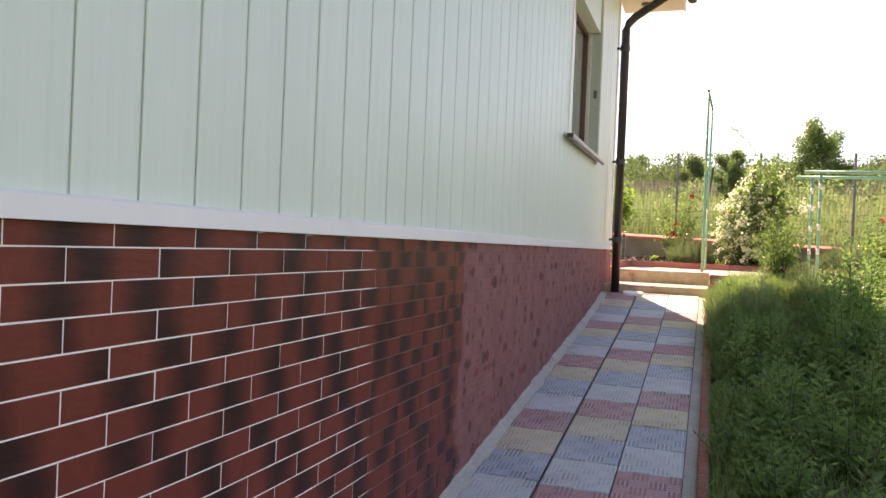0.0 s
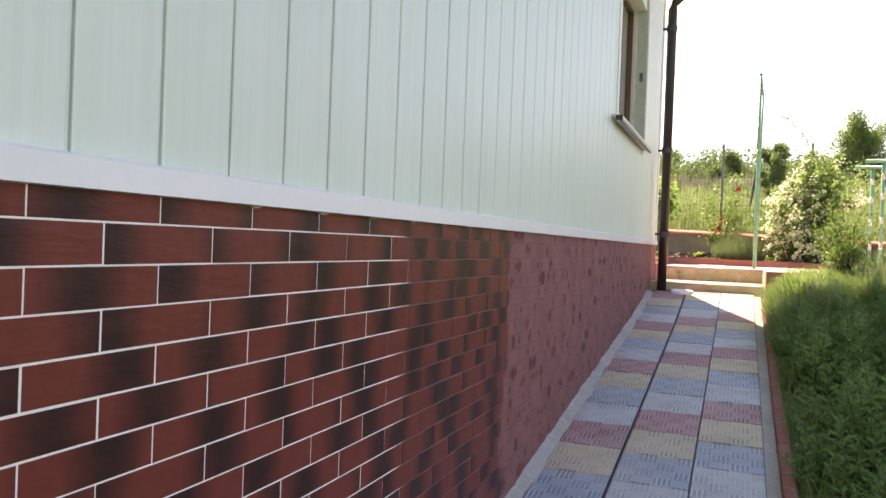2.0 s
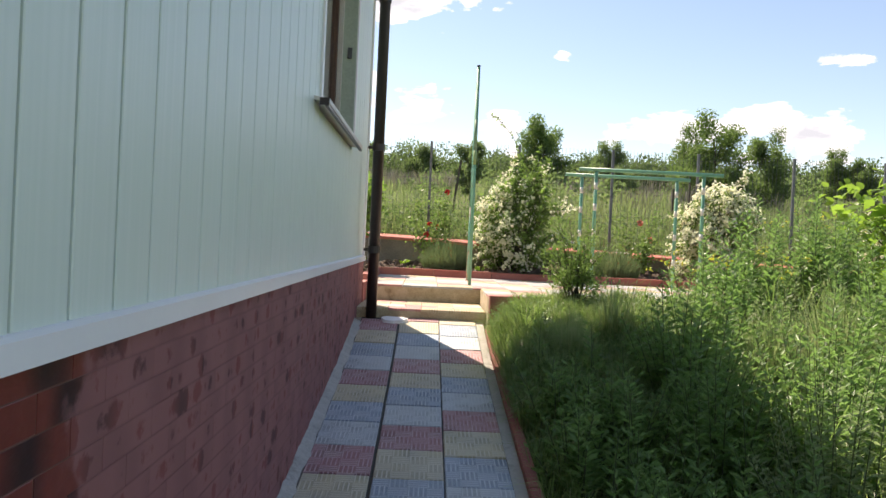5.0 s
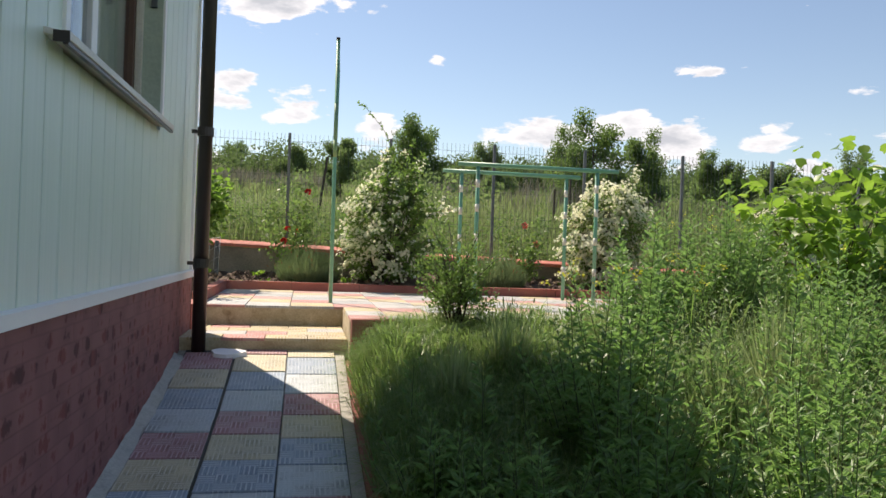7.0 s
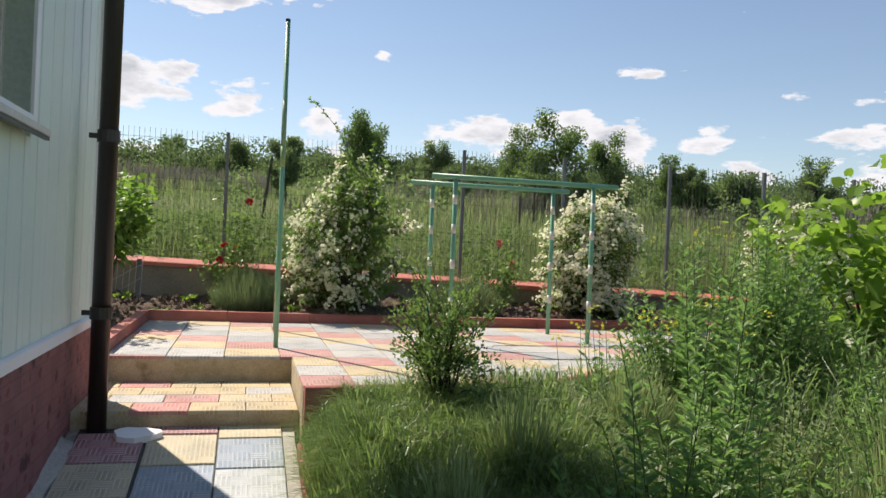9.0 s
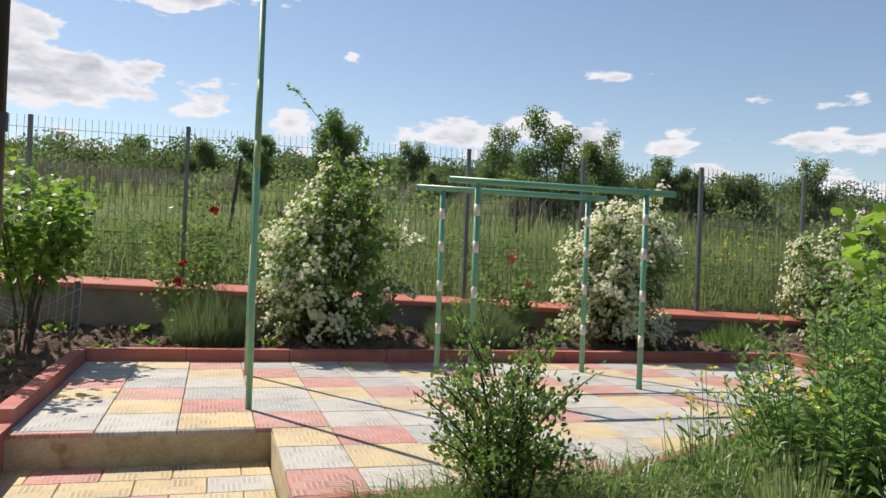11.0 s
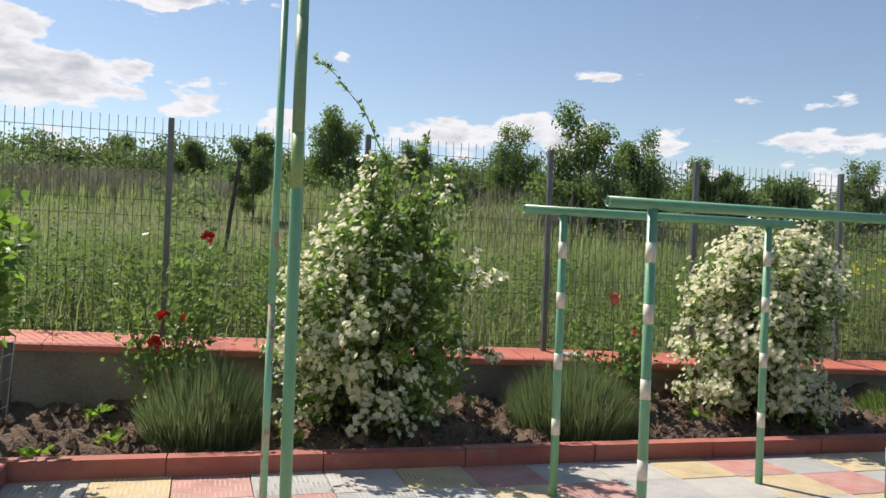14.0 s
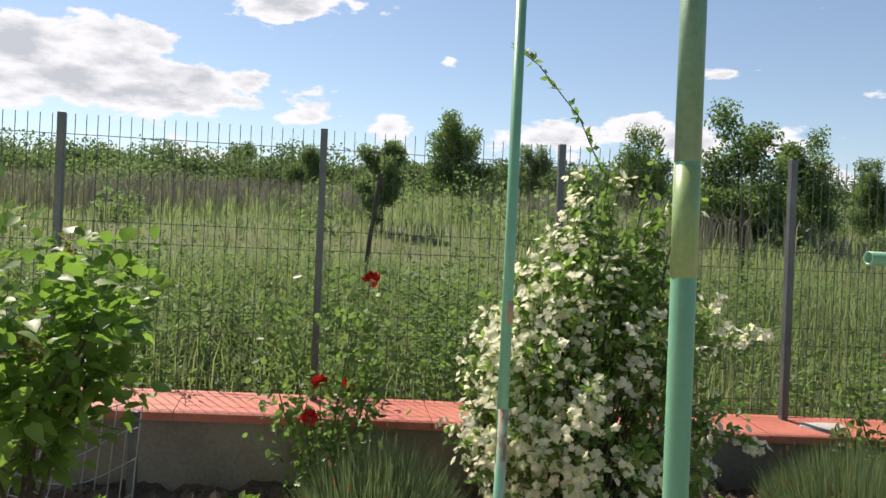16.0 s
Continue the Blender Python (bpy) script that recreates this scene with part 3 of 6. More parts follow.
# ---- house ----
def build_house():
    house = thing("house", "single-storey house clad in pale mint boards above a brick-tiled plinth", "house")
    x = WALL_X
    # window opening
    wy0, wy1, wz0, wz1 = WIN_Y0, WIN_Y1, 2.72, 4.52
    bm = bmesh.new()
    back = x - 0.02
    for a in ((HOUSE_Y0, wy0, 0, 5.0), (wy1, CORNER_Y - 0.02, 0, 5.0), (wy0, wy1, 0, wz0), (wy0, wy1, wz1, 5.0)):
        bm_box(bm, back - 0.28, back, a[0], a[1], a[2] - 0.5, a[3])
    wall = part("wall", bm, M_PLANK, house)
    part("end_wall", box(x - 8, x - 0.3, CORNER_Y - 0.3, CORNER_Y - 0.02, -0.5, 5.0), M_PLANK, house)
    part("back_wall", box(x - 8.2, x - 8, HOUSE_Y0, CORNER_Y - 0.02, -0.5, 5.0), M_PLANK, house)
    part("rear_wall", box(x - 8, x - 0.3, HOUSE_Y0, HOUSE_Y0 + 0.3, -0.5, 5.0), M_PLANK, house)
    # roof with eaves
    bm = bmesh.new()
    x0, x1, y0, y1 = x - 8.8, -0.42, HOUSE_Y0 - 0.5, CORNER_Y + 0.55
    ridge = (x - 4.1)
    vs = [bm.verts.new(p) for p in ((x0, y0, 4.93), (x1, y0, 4.93), (ridge, y0, 6.6), (x0, y1, 4.93), (x1, y1, 4.93), (ridge, y1, 6.6))]
    for f in ((0, 1, 2), (5, 4, 3), (0, 2, 5, 3), (1, 4, 5, 2), (0, 3, 4, 1)):
        bm.faces.new([vs[k] for k in f])
    part("roof", bm, M_BROWN, house, "dark brown sheet roof")
    sof = part("soffit", box(x, x1, y0, y1, 4.80, 4.84), M_SOFFIT, house, "cream boarded soffit")
    bm = bmesh.new()
    bm_tube(bm, [(-0.86, 9.72, 4.78), (-0.86, 9.72, 4.80)], 0.05, 16)
    part("downlight", bm, M_STEEL, sof, "round recessed lamp")
    part("fascia", box(x1, x1 + 0.02, y0, y1, 4.79, 4.98), M_TRIM, house, "white fascia board")
    # gutter: half round, along the eave
    bm = bmesh.new()
    prev = None
    for k in range(9):
        a = math.pi * k / 8
        p = [bm.verts.new((x1 + 0.09 - 0.065 * math.cos(a), yy, 4.94 - 0.065 * math.sin(a))) for yy in (y0, y1)]
        if prev:
            bm.faces.new((prev[0], prev[1], p[1], p[0]))
        prev = p
    gutter = part("gutter", bm, M_BROWN, house, "half-round dark brown gutter")
    gutter.modifiers.new("thickness", 'SOLIDIFY').thickness = 0.004
    # drop pipe
    px, py = -1.0, 9.0
    pts = [(px, py, path_z(py) - 0.02), (px, py, 4.28), (px + 0.03, py, 4.36), (px + 0.10, py, 4.43), (px + 0.55, py, 4.72), (px + 0.66, py, 4.80), (px + 0.70, py, 4.88)]
    pipe = part("downpipe", tube(pts, 0.046, 16), M_BROWN, house, "dark brown metal downpipe", smooth=True)
    for z in (1.92, 2.80, 4.08):
        c = part("pipe_collar", tube([(px, py, z - 0.03), (px, py, z + 0.03)], 0.054, 16), M_BROWN, pipe)
        part("pipe_bracket", box(px - 0.09, px - 0.03, py - 0.012, py + 0.012, z - 0.012, z + 0.012), M_BROWN, pipe)
    # corner cap
    part("corner_cap", box(x - 0.06, x + 0.018, CORNER_Y - 0.055, CORNER_Y + 0.006, trim_z(9.4) + 0.03, 4.80, bevel=0.003), M_TRIM, house, "white corner trim")
    # plinth behind the tiles
    bm = bmesh.new()
    vs = []
    for yy in (HOUSE_Y0, CORNER_Y):
        for xx, zz in ((x - 0.02, path_z(yy) - 0.4), (x + 0.0109, path_z(yy) - 0.4), (x + 0.0109, trim_z(yy) + 0.01), (x - 0.02, trim_z(yy) + 0.01)):
            vs.append(bm.verts.new((xx, yy, zz)))
    for f in ((0, 1, 5, 4), (1, 2, 6, 5), (2, 3, 7, 6), (3, 0, 4, 7), (0, 3, 2, 1), (4, 5, 6, 7)):
        bm.faces.new([vs[k] for k in f])
    plinth = part("plinth", bm, M_GROUT, house, "brick-tiled plinth, smeared towards the far end")
    # white drip trim, slightly sloping shelf
    bm = bmesh.new()
    prof = [(x - 0.01, 0.050), (x + 0.012, 0.050), (x + 0.026, 0.044), (x + 0.030, 0.0), (x - 0.004, -0.002)]
    rows = [[bm.verts.new((a, yy, trim_z(yy) + b)) for a, b in prof] for yy in np.linspace(HOUSE_Y0, CORNER_Y + 0.005, 30)]
    for q, s in zip(rows, rows[1:]):
        for k in range(len(prof) - 1):
            bm.faces.new((q[k], q[k + 1], s[k + 1], s[k]))
    part("drip_trim", bm, M_TRIM, house, "white metal drip trim")
    # window
    win = part("window", bmesh_frame(x - 0.005, wy0 - 0.05, wy1 + 0.05, wz0 - 0.01, wz1 + 0.05, 0.05, 0.018), M_TRIM, house, "window with white casing and brown frame")
    jamb = part("reveal", reveal(x - 0.10, x + 0.0, wy0, wy1, wz0, wz1), M_JAMB, win, "grey-green painted reveal")
    part("vent", box(x - 0.062, x - 0.030, wy1 - 0.022, wy1 - 0.0045, 3.35, 3.43, bevel=0.003), M_STEEL, jamb, "small grey vent")
    part("inner_frame", bmesh_frame(x - 0.137, wy0 + 0.001, wy1 - 0.001, wz0 + 0.001, wz1 - 0.001, 0.03, 0.036), M_SILL, win, "cream inner frame")
    part("window_frame", bmesh_frame(x - 0.19, wy0 + 0.001, wy1 - 0.001, wz0 + 0.001, wz1 - 0.001, 0.06, 0.052), M_FRAME, win, "brown frame")
    part("mullion", box(x - 0.185, x - 0.142, 7.27, 7.36, wz0 + 0.06, wz1 - 0.06, bevel=0.004), M_TRIM, win, "pale mullion")
    part("transom", box(x - 0.185, x - 0.142, 7.361, wy1 - 0.061, 3.98, 4.05, bevel=0.004), M_FRAME, win)
    for a, b in ((wy0 + 0.055, 7.272), (7.358, wy1 - 0.055)):
        g = part("pane", box(x - 0.170, x - 0.164, a, b, wz0 + 0.055, wz1 - 0.055), M_GLASS, win)
        g.visible_shadow = False
    bm = bmesh.new()
    pr = None
    for k in range(40):
        yy = 7.36 + 0.72 * k / 39
        p = [bm.verts.new((x - 0.25 + 0.015 * math.sin(k * 0.9), yy, zz)) for zz in (wz0, wz1)]
        if pr:
            bm.faces.new((pr[0], p[0], p[1], pr[1]))
        pr = p
    part("curtain", bm, M_CURTAIN, win, "drawn grey-green curtain", smooth=True)
    bm = bmesh.new()
    bm_box(bm, x - 0.10, x + 0.075, 6.19, 8.12, wz0 - 0.026, wz0 - 0.004, bevel=0.004)
    for v in bm.verts:
        v.co.z -= (v.co.x - x) * 0.18
    part("window_sill", bm, M_SILL, win, "cream metal sill")
    part("sill_lip", box(x + 0.068, x + 0.079, 6.19, 8.12, wz0 - 0.042, wz0 - 0.014, bevel=0.003), M_SILL, win, "turned-down sill lip")
    # dark brown strip running along just below the lip
    part("sill_drip", box(x + 0.058, x + 0.074, 6.19, 8.12, wz0 - 0.056, wz0 - 0.0425), M_BROWN, win, "thin dark strip under the sill lip")
    part("sill_end", box(x + 0.03, x + 0.079, 6.184, 6.189, wz0 - 0.050, wz0 - 0.014), M_BROWN, win, "dark sill end cap")
    # room behind the window
    part("room", reveal(x - 3.0, x - 0.31, wy0 - 1.5, wy1 + 1.0, 1.9, 4.7), M_ROOM, house)
    part("room_back", box(x - 3.05, x - 3.0, wy0 - 1.5, wy1 + 1.0, 1.9, 4.7), M_ROOM, house)
    return house, plinth


def bmesh_frame(x, y0, y1, z0, z1, w, d):
    bm = bmesh.new()
    for a in ((y0, y0 + w, z0, z1), (y1 - w, y1, z0, z1), (y0 + w, y1 - w, z0, z0 + w), (y0 + w, y1 - w, z1 - w, z1)):
        bm_box(bm, x, x + d, *a, bevel=0.003)
    return bm


def reveal(x0, x1, y0, y1, z0, z1):
    bm = bmesh.new()
    for a in ((y0, y0 + 0.004, z0, z1), (y1 - 0.004, y1, z0, z1), (y0 + 0.004, y1 - 0.004, z0, z0 + 0.004), (y0 + 0.004, y1 - 0.004, z1 - 0.004, z1)):
        bm_box(bm, x0, x1, *a)
    return bm


def grout_material():
    """White grout that turns brown, then smeared over in dull maroon further along."""
    m, nt, b, out = mat("plinth_grout")
    pos = nd(nt, "ShaderNodeNewGeometry").outputs["Position"]
    y = nd(nt, "ShaderNodeSeparateXYZ", {0: pos}).outputs["Y"]
    wob = noise_tex(nt, pos, 3.0, 4)
    yy = nd(nt, "ShaderNodeMath", {0: y, 1: nd(nt, "ShaderNodeMath", {0: wob, 1: 0.3}, operation='MULTIPLY').outputs[0]}, operation='ADD').outputs[0]
    col = mixc(nt, ramp(nt, nd(nt, "ShaderNodeMapRange", {0: yy, 1: 2.72, 2: 2.82}).outputs[0], [(0, (0, 0, 0)), (1, (1, 1, 1))]), (0.92, 0.85, 0.82, 1), (0.17, 0.08, 0.062, 1))
    col = mixc(nt, nd(nt, "ShaderNodeMapRange", {0: yy, 1: 3.76, 2: 3.84}).outputs[0], col, (0.24, 0.10, 0.095, 1))
    nt.links.new(col, b.inputs["Base Color"])
    b.inputs["Roughness"].default_value = 0.85
    bump(nt, b, noise_tex(nt, pos, 150, 3), 0.4, 0.002)
    return m


def brick_material():
    """Cherry clinker tile, darkened in soft bands; dull maroon smear past the clean stretch."""
    m, nt, b, out = mat("cherry_clinker")
    co = coords(nt)
    geo = nd(nt, "ShaderNodeNewGeometry")
    pos = geo.outputs["Position"]
    rnd = nd(nt, "ShaderNodeMath", {0: nd(nt, "ShaderNodeObjectInfo").outputs["Random"], 1: geo.outputs["Random Per Island"]}, operation='ADD').outputs[0]
    # a band of dark burn across each piece, at its own place
    sep = nd(nt, "ShaderNodeSeparateXYZ", {0: pos})
    y = sep.outputs["Y"]
    ph = nd(nt, "ShaderNodeMath", {0: rnd, 1: 9.0}, operation='MULTIPLY').outputs[0]
    wv = nd(nt, "ShaderNodeMath", {0: nd(nt, "ShaderNodeMath", {0: nd(nt, "ShaderNodeMath", {0: y, 1: 21.0}, operation='MULTIPLY').outputs[0], 1: ph}, operation='ADD').outputs[0]}, operation='SINE').outputs[0]
    soft = nd(nt, "ShaderNodeMath", {0: wv, 1: nd(nt, "ShaderNodeMath", {0: noise_tex(nt, pos, 14, 3), 1: 0.9}, operation='MULTIPLY').outputs[0]}, operation='ADD').outputs[0]
    burn = nd(nt, "ShaderNodeMapRange", {0: soft, 1: 0.1, 2: 1.45}).outputs[0]
    col = mixc(nt, burn, mixc(nt, noise_tex(nt, pos, 30, 4), (0.165, 0.036, 0.027, 1), (0.235, 0.052, 0.039, 1)), (0.045, 0.0190, 0.019, 1))
    # smear of dull paint, thin over the hollow ends of each course
    wob = noise_tex(nt, pos, 7.0, 5, 0.6)
    yy = nd(nt, "ShaderNodeMath", {0: y, 1: nd(nt, "ShaderNodeMath", {0: wob, 1: 0.55}, operation='MULTIPLY').outputs[0]}, operation='ADD').outputs[0]
    sm = nd(nt, "ShaderNodeMapRange", {0: yy, 1: 3.90, 2: 3.97}).outputs[0]
    row = nd(nt, "ShaderNodeMath", {0: nd(nt, "ShaderNodeMath", {0: 1.7565, 1: sep.outputs["Z"]}, operation='SUBTRACT').outputs[0], 1: 1 / 0.0657}, operation='MULTIPLY').outputs[0]
    course = nd(nt, "ShaderNodeMath", {0: row}, operation='FLOOR').outputs[0]
    within = nd(nt, "ShaderNodeMath", {0: nd(nt, "ShaderNodeMath", {0: row}, operation='FRACT').outputs[0], 1: math.pi}, operation='MULTIPLY').outputs[0]
    belly = nd(nt, "ShaderNodeMath", {0: within}, operation='SINE').outputs[0]
    key = nd(nt, "ShaderNodeCombineXYZ", {0: nd(nt, "ShaderNodeMath", {0: y, 1: 11.0}, operation='MULTIPLY').outputs[0], 1: nd(nt, "ShaderNodeMath", {0: course, 1: 3.7}, operation='MULTIPLY').outputs[0], 2: 0.0}).outputs[0]
    hollow = nd(nt, "ShaderNodeTexNoise", {"Vector": key, "Scale": 1.0, "Detail": 1.0}).outputs["Fac"]
    ragged = nd(nt, "ShaderNodeMath", {0: noise_tex(nt, pos, 34, 4, 0.65), 1: 0.42}, operation='MULTIPLY').outputs[0]
    thin = nd(nt, "ShaderNodeMath", {0: nd(nt, "ShaderNodeMath", {0: hollow, 1: ragged}, operation='ADD').outputs[0], 1: nd(nt, "ShaderNodeMath", {0: belly, 1: 0.16}, operation='MULTIPLY').outputs[0]}, operation='ADD').outputs[0]
    cover = ramp(nt, thin, [(0.90, (0.93, 0.93, 0.93)), (0.98, (0.35, 0.35, 0.35))])
    faint = nd(nt, "ShaderNodeMapRange", {0: belly, 1: 0.0, 2: 0.3, 3: 0.86, 4: 1.0}).outputs[0]
    paint = mixc(nt, noise_tex(nt, pos, 2.2, 5), (0.275, 0.112, 0.108, 1), (0.365, 0.168, 0.160, 1))
    paint = mixc(nt, 1.0, paint, faint, 'MULTIPLY')
    paint = mixc(nt, nd(nt, "ShaderNodeMath", {0: burn, 1: 0.16}, operation='MULTIPLY').outputs[0], paint, (0.09, 0.04, 0.04, 1))
    col = mixc(nt, nd(nt, "ShaderNodeMath", {0: sm, 1: cover}, operation='MULTIPLY').outputs[0], col, paint)
    nt.links.new(col, b.inputs["Base Color"])
    rg = nd(nt, "ShaderNodeMapRange", {0: sm, 3: 0.42, 4: 0.85}).outputs[0]
    nt.links.new(rg, b.inputs["Roughness"])
    b.inputs["Specular IOR Level"].default_value = 0.22
    chip = nd(nt, "ShaderNodeMapping", {"Vector": pos, "Scale": (1, 9, 34)})
    bump(nt, b, nd(nt, "ShaderNodeTexNoise", {"Vector": chip.outputs[0], "Scale": 1.6, "Detail": 3.0, "Roughness": 0.5}).outputs["Fac"], 0.35, 0.005)
    return m


M_GROUT = grout_material()
M_BRICK = brick_material()
house, plinth = build_house()


# ---- pavement ----
PATH_Y1 = 9.03
STEP_Z = 1.42
COURT_Z = 1.575
STEP2_Y = 9.90


def sloped_box(x0, x1, y0, y1, dz0, dz1, n=1):
    """A slab that follows the path's slope."""
    bm = bmesh.new()
    rows = []
    for y in np.linspace(y0, y1, n + 1):
        z = path_z(y)
        rows.append([bm.verts.new(p) for p in ((x0, y, z + dz0), (x1, y, z + dz0), (x1, y, z + dz1), (x0, y, z + dz1))])
    for q, s in zip(rows, rows[1:]):
        for k in range(4):
            bm.faces.new((q[k], q[(k + 1) % 4], s[(k + 1) % 4], s[k]))
    bm.faces.new(rows[0][::-1])
    bm.faces.new(rows[-1])
    bmesh.ops.recalc_face_normals(bm, faces=bm.faces)
    return bm


def structure(name, bm, material, label, category):
    me = bpy.data.meshes.new(name)
    bm.to_mesh(me)
    bm.free()
    me.materials.append(material)
    return tagged(new(name, me), label, category, kind="structure")


path = structure("pavement_path", sloped_box(WALL_X - 0.02, -0.03, -6, PATH_Y1 + 0.02, -0.12, -0.006, 44), M_CEMENT, "sloping garden path of coloured ribbed tiles on cement", "pavement")
part("joint_bed", sloped_box(-1.08, -0.092, -6, PATH_Y1, -0.02, -0.003, 44), M_JOINT, path, "dark sand joints")


def build_fillet():
    """Rough mortar fillet between wall and tiles."""
    bm = bmesh.new()
    rows = []
    for k in range(330):
        y = -3.0 + 11.86 * k / 329
        n1 = noise.noise(Vector((y * 4, 0, 0)))
        n2 = noise.noise(Vector((y * 13, 5, 0)))
        z = path_z(y)
        w = 0.066 + 0.016 * n1 + 0.012 * n2
        h = 0.032 + 0.012 * n1 + 0.012 * n2
        rows.append([bm.verts.new((WALL_X + 0.008, y, z + h + 0.012)), bm.verts.new((WALL_X + 0.022 + 0.006 * n2, y, z + h)), bm.verts.new((WALL_X + w, y, z + 0.010)), bm.verts.new((WALL_X + w + 0.004, y, z - 0.02))])
    for q, s in zip(rows, rows[1:]):
        for k in range(3):
            bm.faces.new((q[k], q[k + 1], s[k + 1], s[k]))
    part("mortar_fillet", bm, M_CEMENT, path, "rough pale mortar fillet against the wall")


build_fillet()
kerb_path = structure("kerb_path", bmesh.new(), M_KERB, "narrow red concrete kerb along the path", "kerb")
step_low = structure("step_lower", box(-1.16, -0.005, PATH_Y1, STEP2_Y + 0.02, 0.9, STEP_Z - 0.02), M_STEP, "low concrete step paved with small coloured tiles", "step")
court = structure("pavement_court", bmesh.new(), M_STEP, "sunlit court paved with salmon, yellow and grey tiles", "pavement")


def court_back(x):
    return 12.06 - 0.04 * (x + 1.1)


def build_court_base():
    bm = bmesh.new()
    out = [(-1.12, STEP2_Y), (0.0, STEP2_Y), (0.0, court_front(0.001)), (1.2, court_front(1.2)), (4.6, court_front(4.6)), (4.6, court_back(4.6)), (-1.12, court_back(-1.12))]
    top = [bm.verts.new((x, y, COURT_Z - 0.02)) for x, y in out]
    bot = [bm.verts.new((x, y, 0.9)) for x, y in out]
    bm.faces.new(top)
    bm.faces.new(bot[::-1])
    for k in range(len(out)):
        bm.faces.new((bot[k], bot[(k + 1) % len(out)], top[(k + 1) % len(out)], top[k]))
    bm.to_mesh(court.data)
    bm.free()


build_court_base()


def kerb_run(name, p0, p1, z_of, n, width, height, label, material=M_KERB, gap=0.006):
    """Kerb stones in a row, each a piece of its own."""
    me = kerb_path if name == "kerb_path" else structure(name, bmesh.new(), material, label, "kerb")
    p0, p1 = Vector(p0), Vector(p1)
    d = (p1 - p0) / n
    L = d.length
    side = Vector((d.y, -d.x)).normalized()
    for k in range(n):
        a = p0 + d * k + d.normalized() * gap / 2
        b = p0 + d * (k + 1) - d.normalized() * gap / 2
        bm = bmesh.new()
        jit = random.uniform(-0.004, 0.004)
        vs = []
        for p in (a, b):
            z = z_of(p.y) + jit
            for s, h in ((0, -0.2), (width, -0.2), (width, height - 0.006), (width - 0.008, height), (0.008, height), (0, height - 0.006)):
                q = p + side * s
                vs.append(bm.verts.new((q.x, q.y, z + h)))
        for i in range(6):
            bm.faces.new((vs[i], vs[(i + 1) % 6], vs[6 + (i + 1) % 6], vs[6 + i]))
        bm.faces.new(vs[:6][::-1])
        bm.faces.new(vs[6:])
        bmesh.ops.recalc_face_normals(bm, faces=bm.faces)
        part("kerb_stone", bm, material, me)
    return me


kerb_run("kerb_path", (-0.028, -4.0), (-0.028, 8.75), path_z, 13, 0.055, 0.032, "")
kerb_run("kerb_back", (-1.18, court_back(-1.18)), (4.66, court_back(4.66)), lambda y: COURT_Z, 8, -0.07, 0.085, "red concrete kerb between court and flower bed")
kerb_run("kerb_side", (-1.12, 10.02), (-1.12, court_back(-1.12) - 0.01), lambda y: COURT_Z, 3, -0.07, 0.085, "red concrete kerb beside the dug bed")
kerb_run("kerb_low", (-1.12, 9.5), (-1.12, 10.0), lambda y: COURT_Z, 1, -0.07, 0.03, "short red kerb stone by the steps")
kerb_run("kerb_end", (4.6, court_front(4.6)), (4.6, court_back(4.6) - 0.01), lambda y: COURT_Z, 3, 0.07, 0.085, "red concrete kerb at the court's end")
kerb_run("kerb_front", (0.0, court_front(0.001)), (1.2, court_front(1.2)), lambda y: COURT_Z, 2, 0.05, 0.004, "worn red concrete edging before the court")
kerb_run("kerb_front_far", (1.2, court_front(1.2)), (4.6, court_front(4.6)), lambda y: COURT_Z, 5, 0.05, 0.004, "worn red concrete edging before the court")


# ---- retaining wall with coping ----
def wall_y(x):
    return 13.12 - 0.008 * (x + 1.3)


def coping_z(x):
    return 2.015 - 0.031 * (x + 1.3)


def build_wall():
    bm = bmesh.new()
    rows = []
    for x in np.linspace(-9, 16, 40):
        y = wall_y(x) + 0.02
        rows.append([bm.verts.new((x, y + a, b)) for a, b in ((0, 1.2), (0, coping_z(x)), (0.22, coping_z(x)), (0.22, 1.2))])
    for q, s in zip(rows, rows[1:]):
        for k in range(3):
            bm.faces.new((q[k], s[k], s[k + 1], q[k + 1]))
    bmesh.ops.recalc_face_normals(bm, faces=bm.faces)
    w = structure("wall_garden", bm, M_RENDER, "low rendered garden wall under red coping tiles", "wall")
    x = -9.0
    while x < 15.5:
        L = 0.60 + random.uniform(-0.02, 0.02)
        bm = bmesh.new()
        vs = []
        jz = random.uniform(-0.003, 0.003)
        for xx in (x + 0.002, x + L - 0.002):
            y = wall_y(xx)
            z = coping_z(xx) + jz
            for a, b in ((-0.03, 0.004), (0.31, 0.004), (0.31, 0.082), (-0.02, 0.048), (-0.03, 0.040)):
                vs.append(bm.verts.new((xx, y + a, z + b)))
        for i in range(5):
            bm.faces.new((vs[i], vs[(i + 1) % 5], vs[5 + (i + 1) % 5], vs[5 + i]))
        bm.faces.new(vs[:5][::-1])
        bm.faces.new(vs[5:])
        bmesh.ops.recalc_face_normals(bm, faces=bm.faces)
        part("coping_tile", bm, M_COPING, w)
        x += L


build_wall()


# ---- soil bed ----
def soil_z(x, y):
    z = 1.585 + 0.11 * max(0.0, y - 12.0) + 0.08 * noise.noise(Vector((x * 1.3, y * 1.3, 0))) + 0.075 * noise.noise(Vector((x * 5, y * 5, 3)))
    return z + 0.05 * noise.noise(Vector((x * 14, y * 14, 7)))


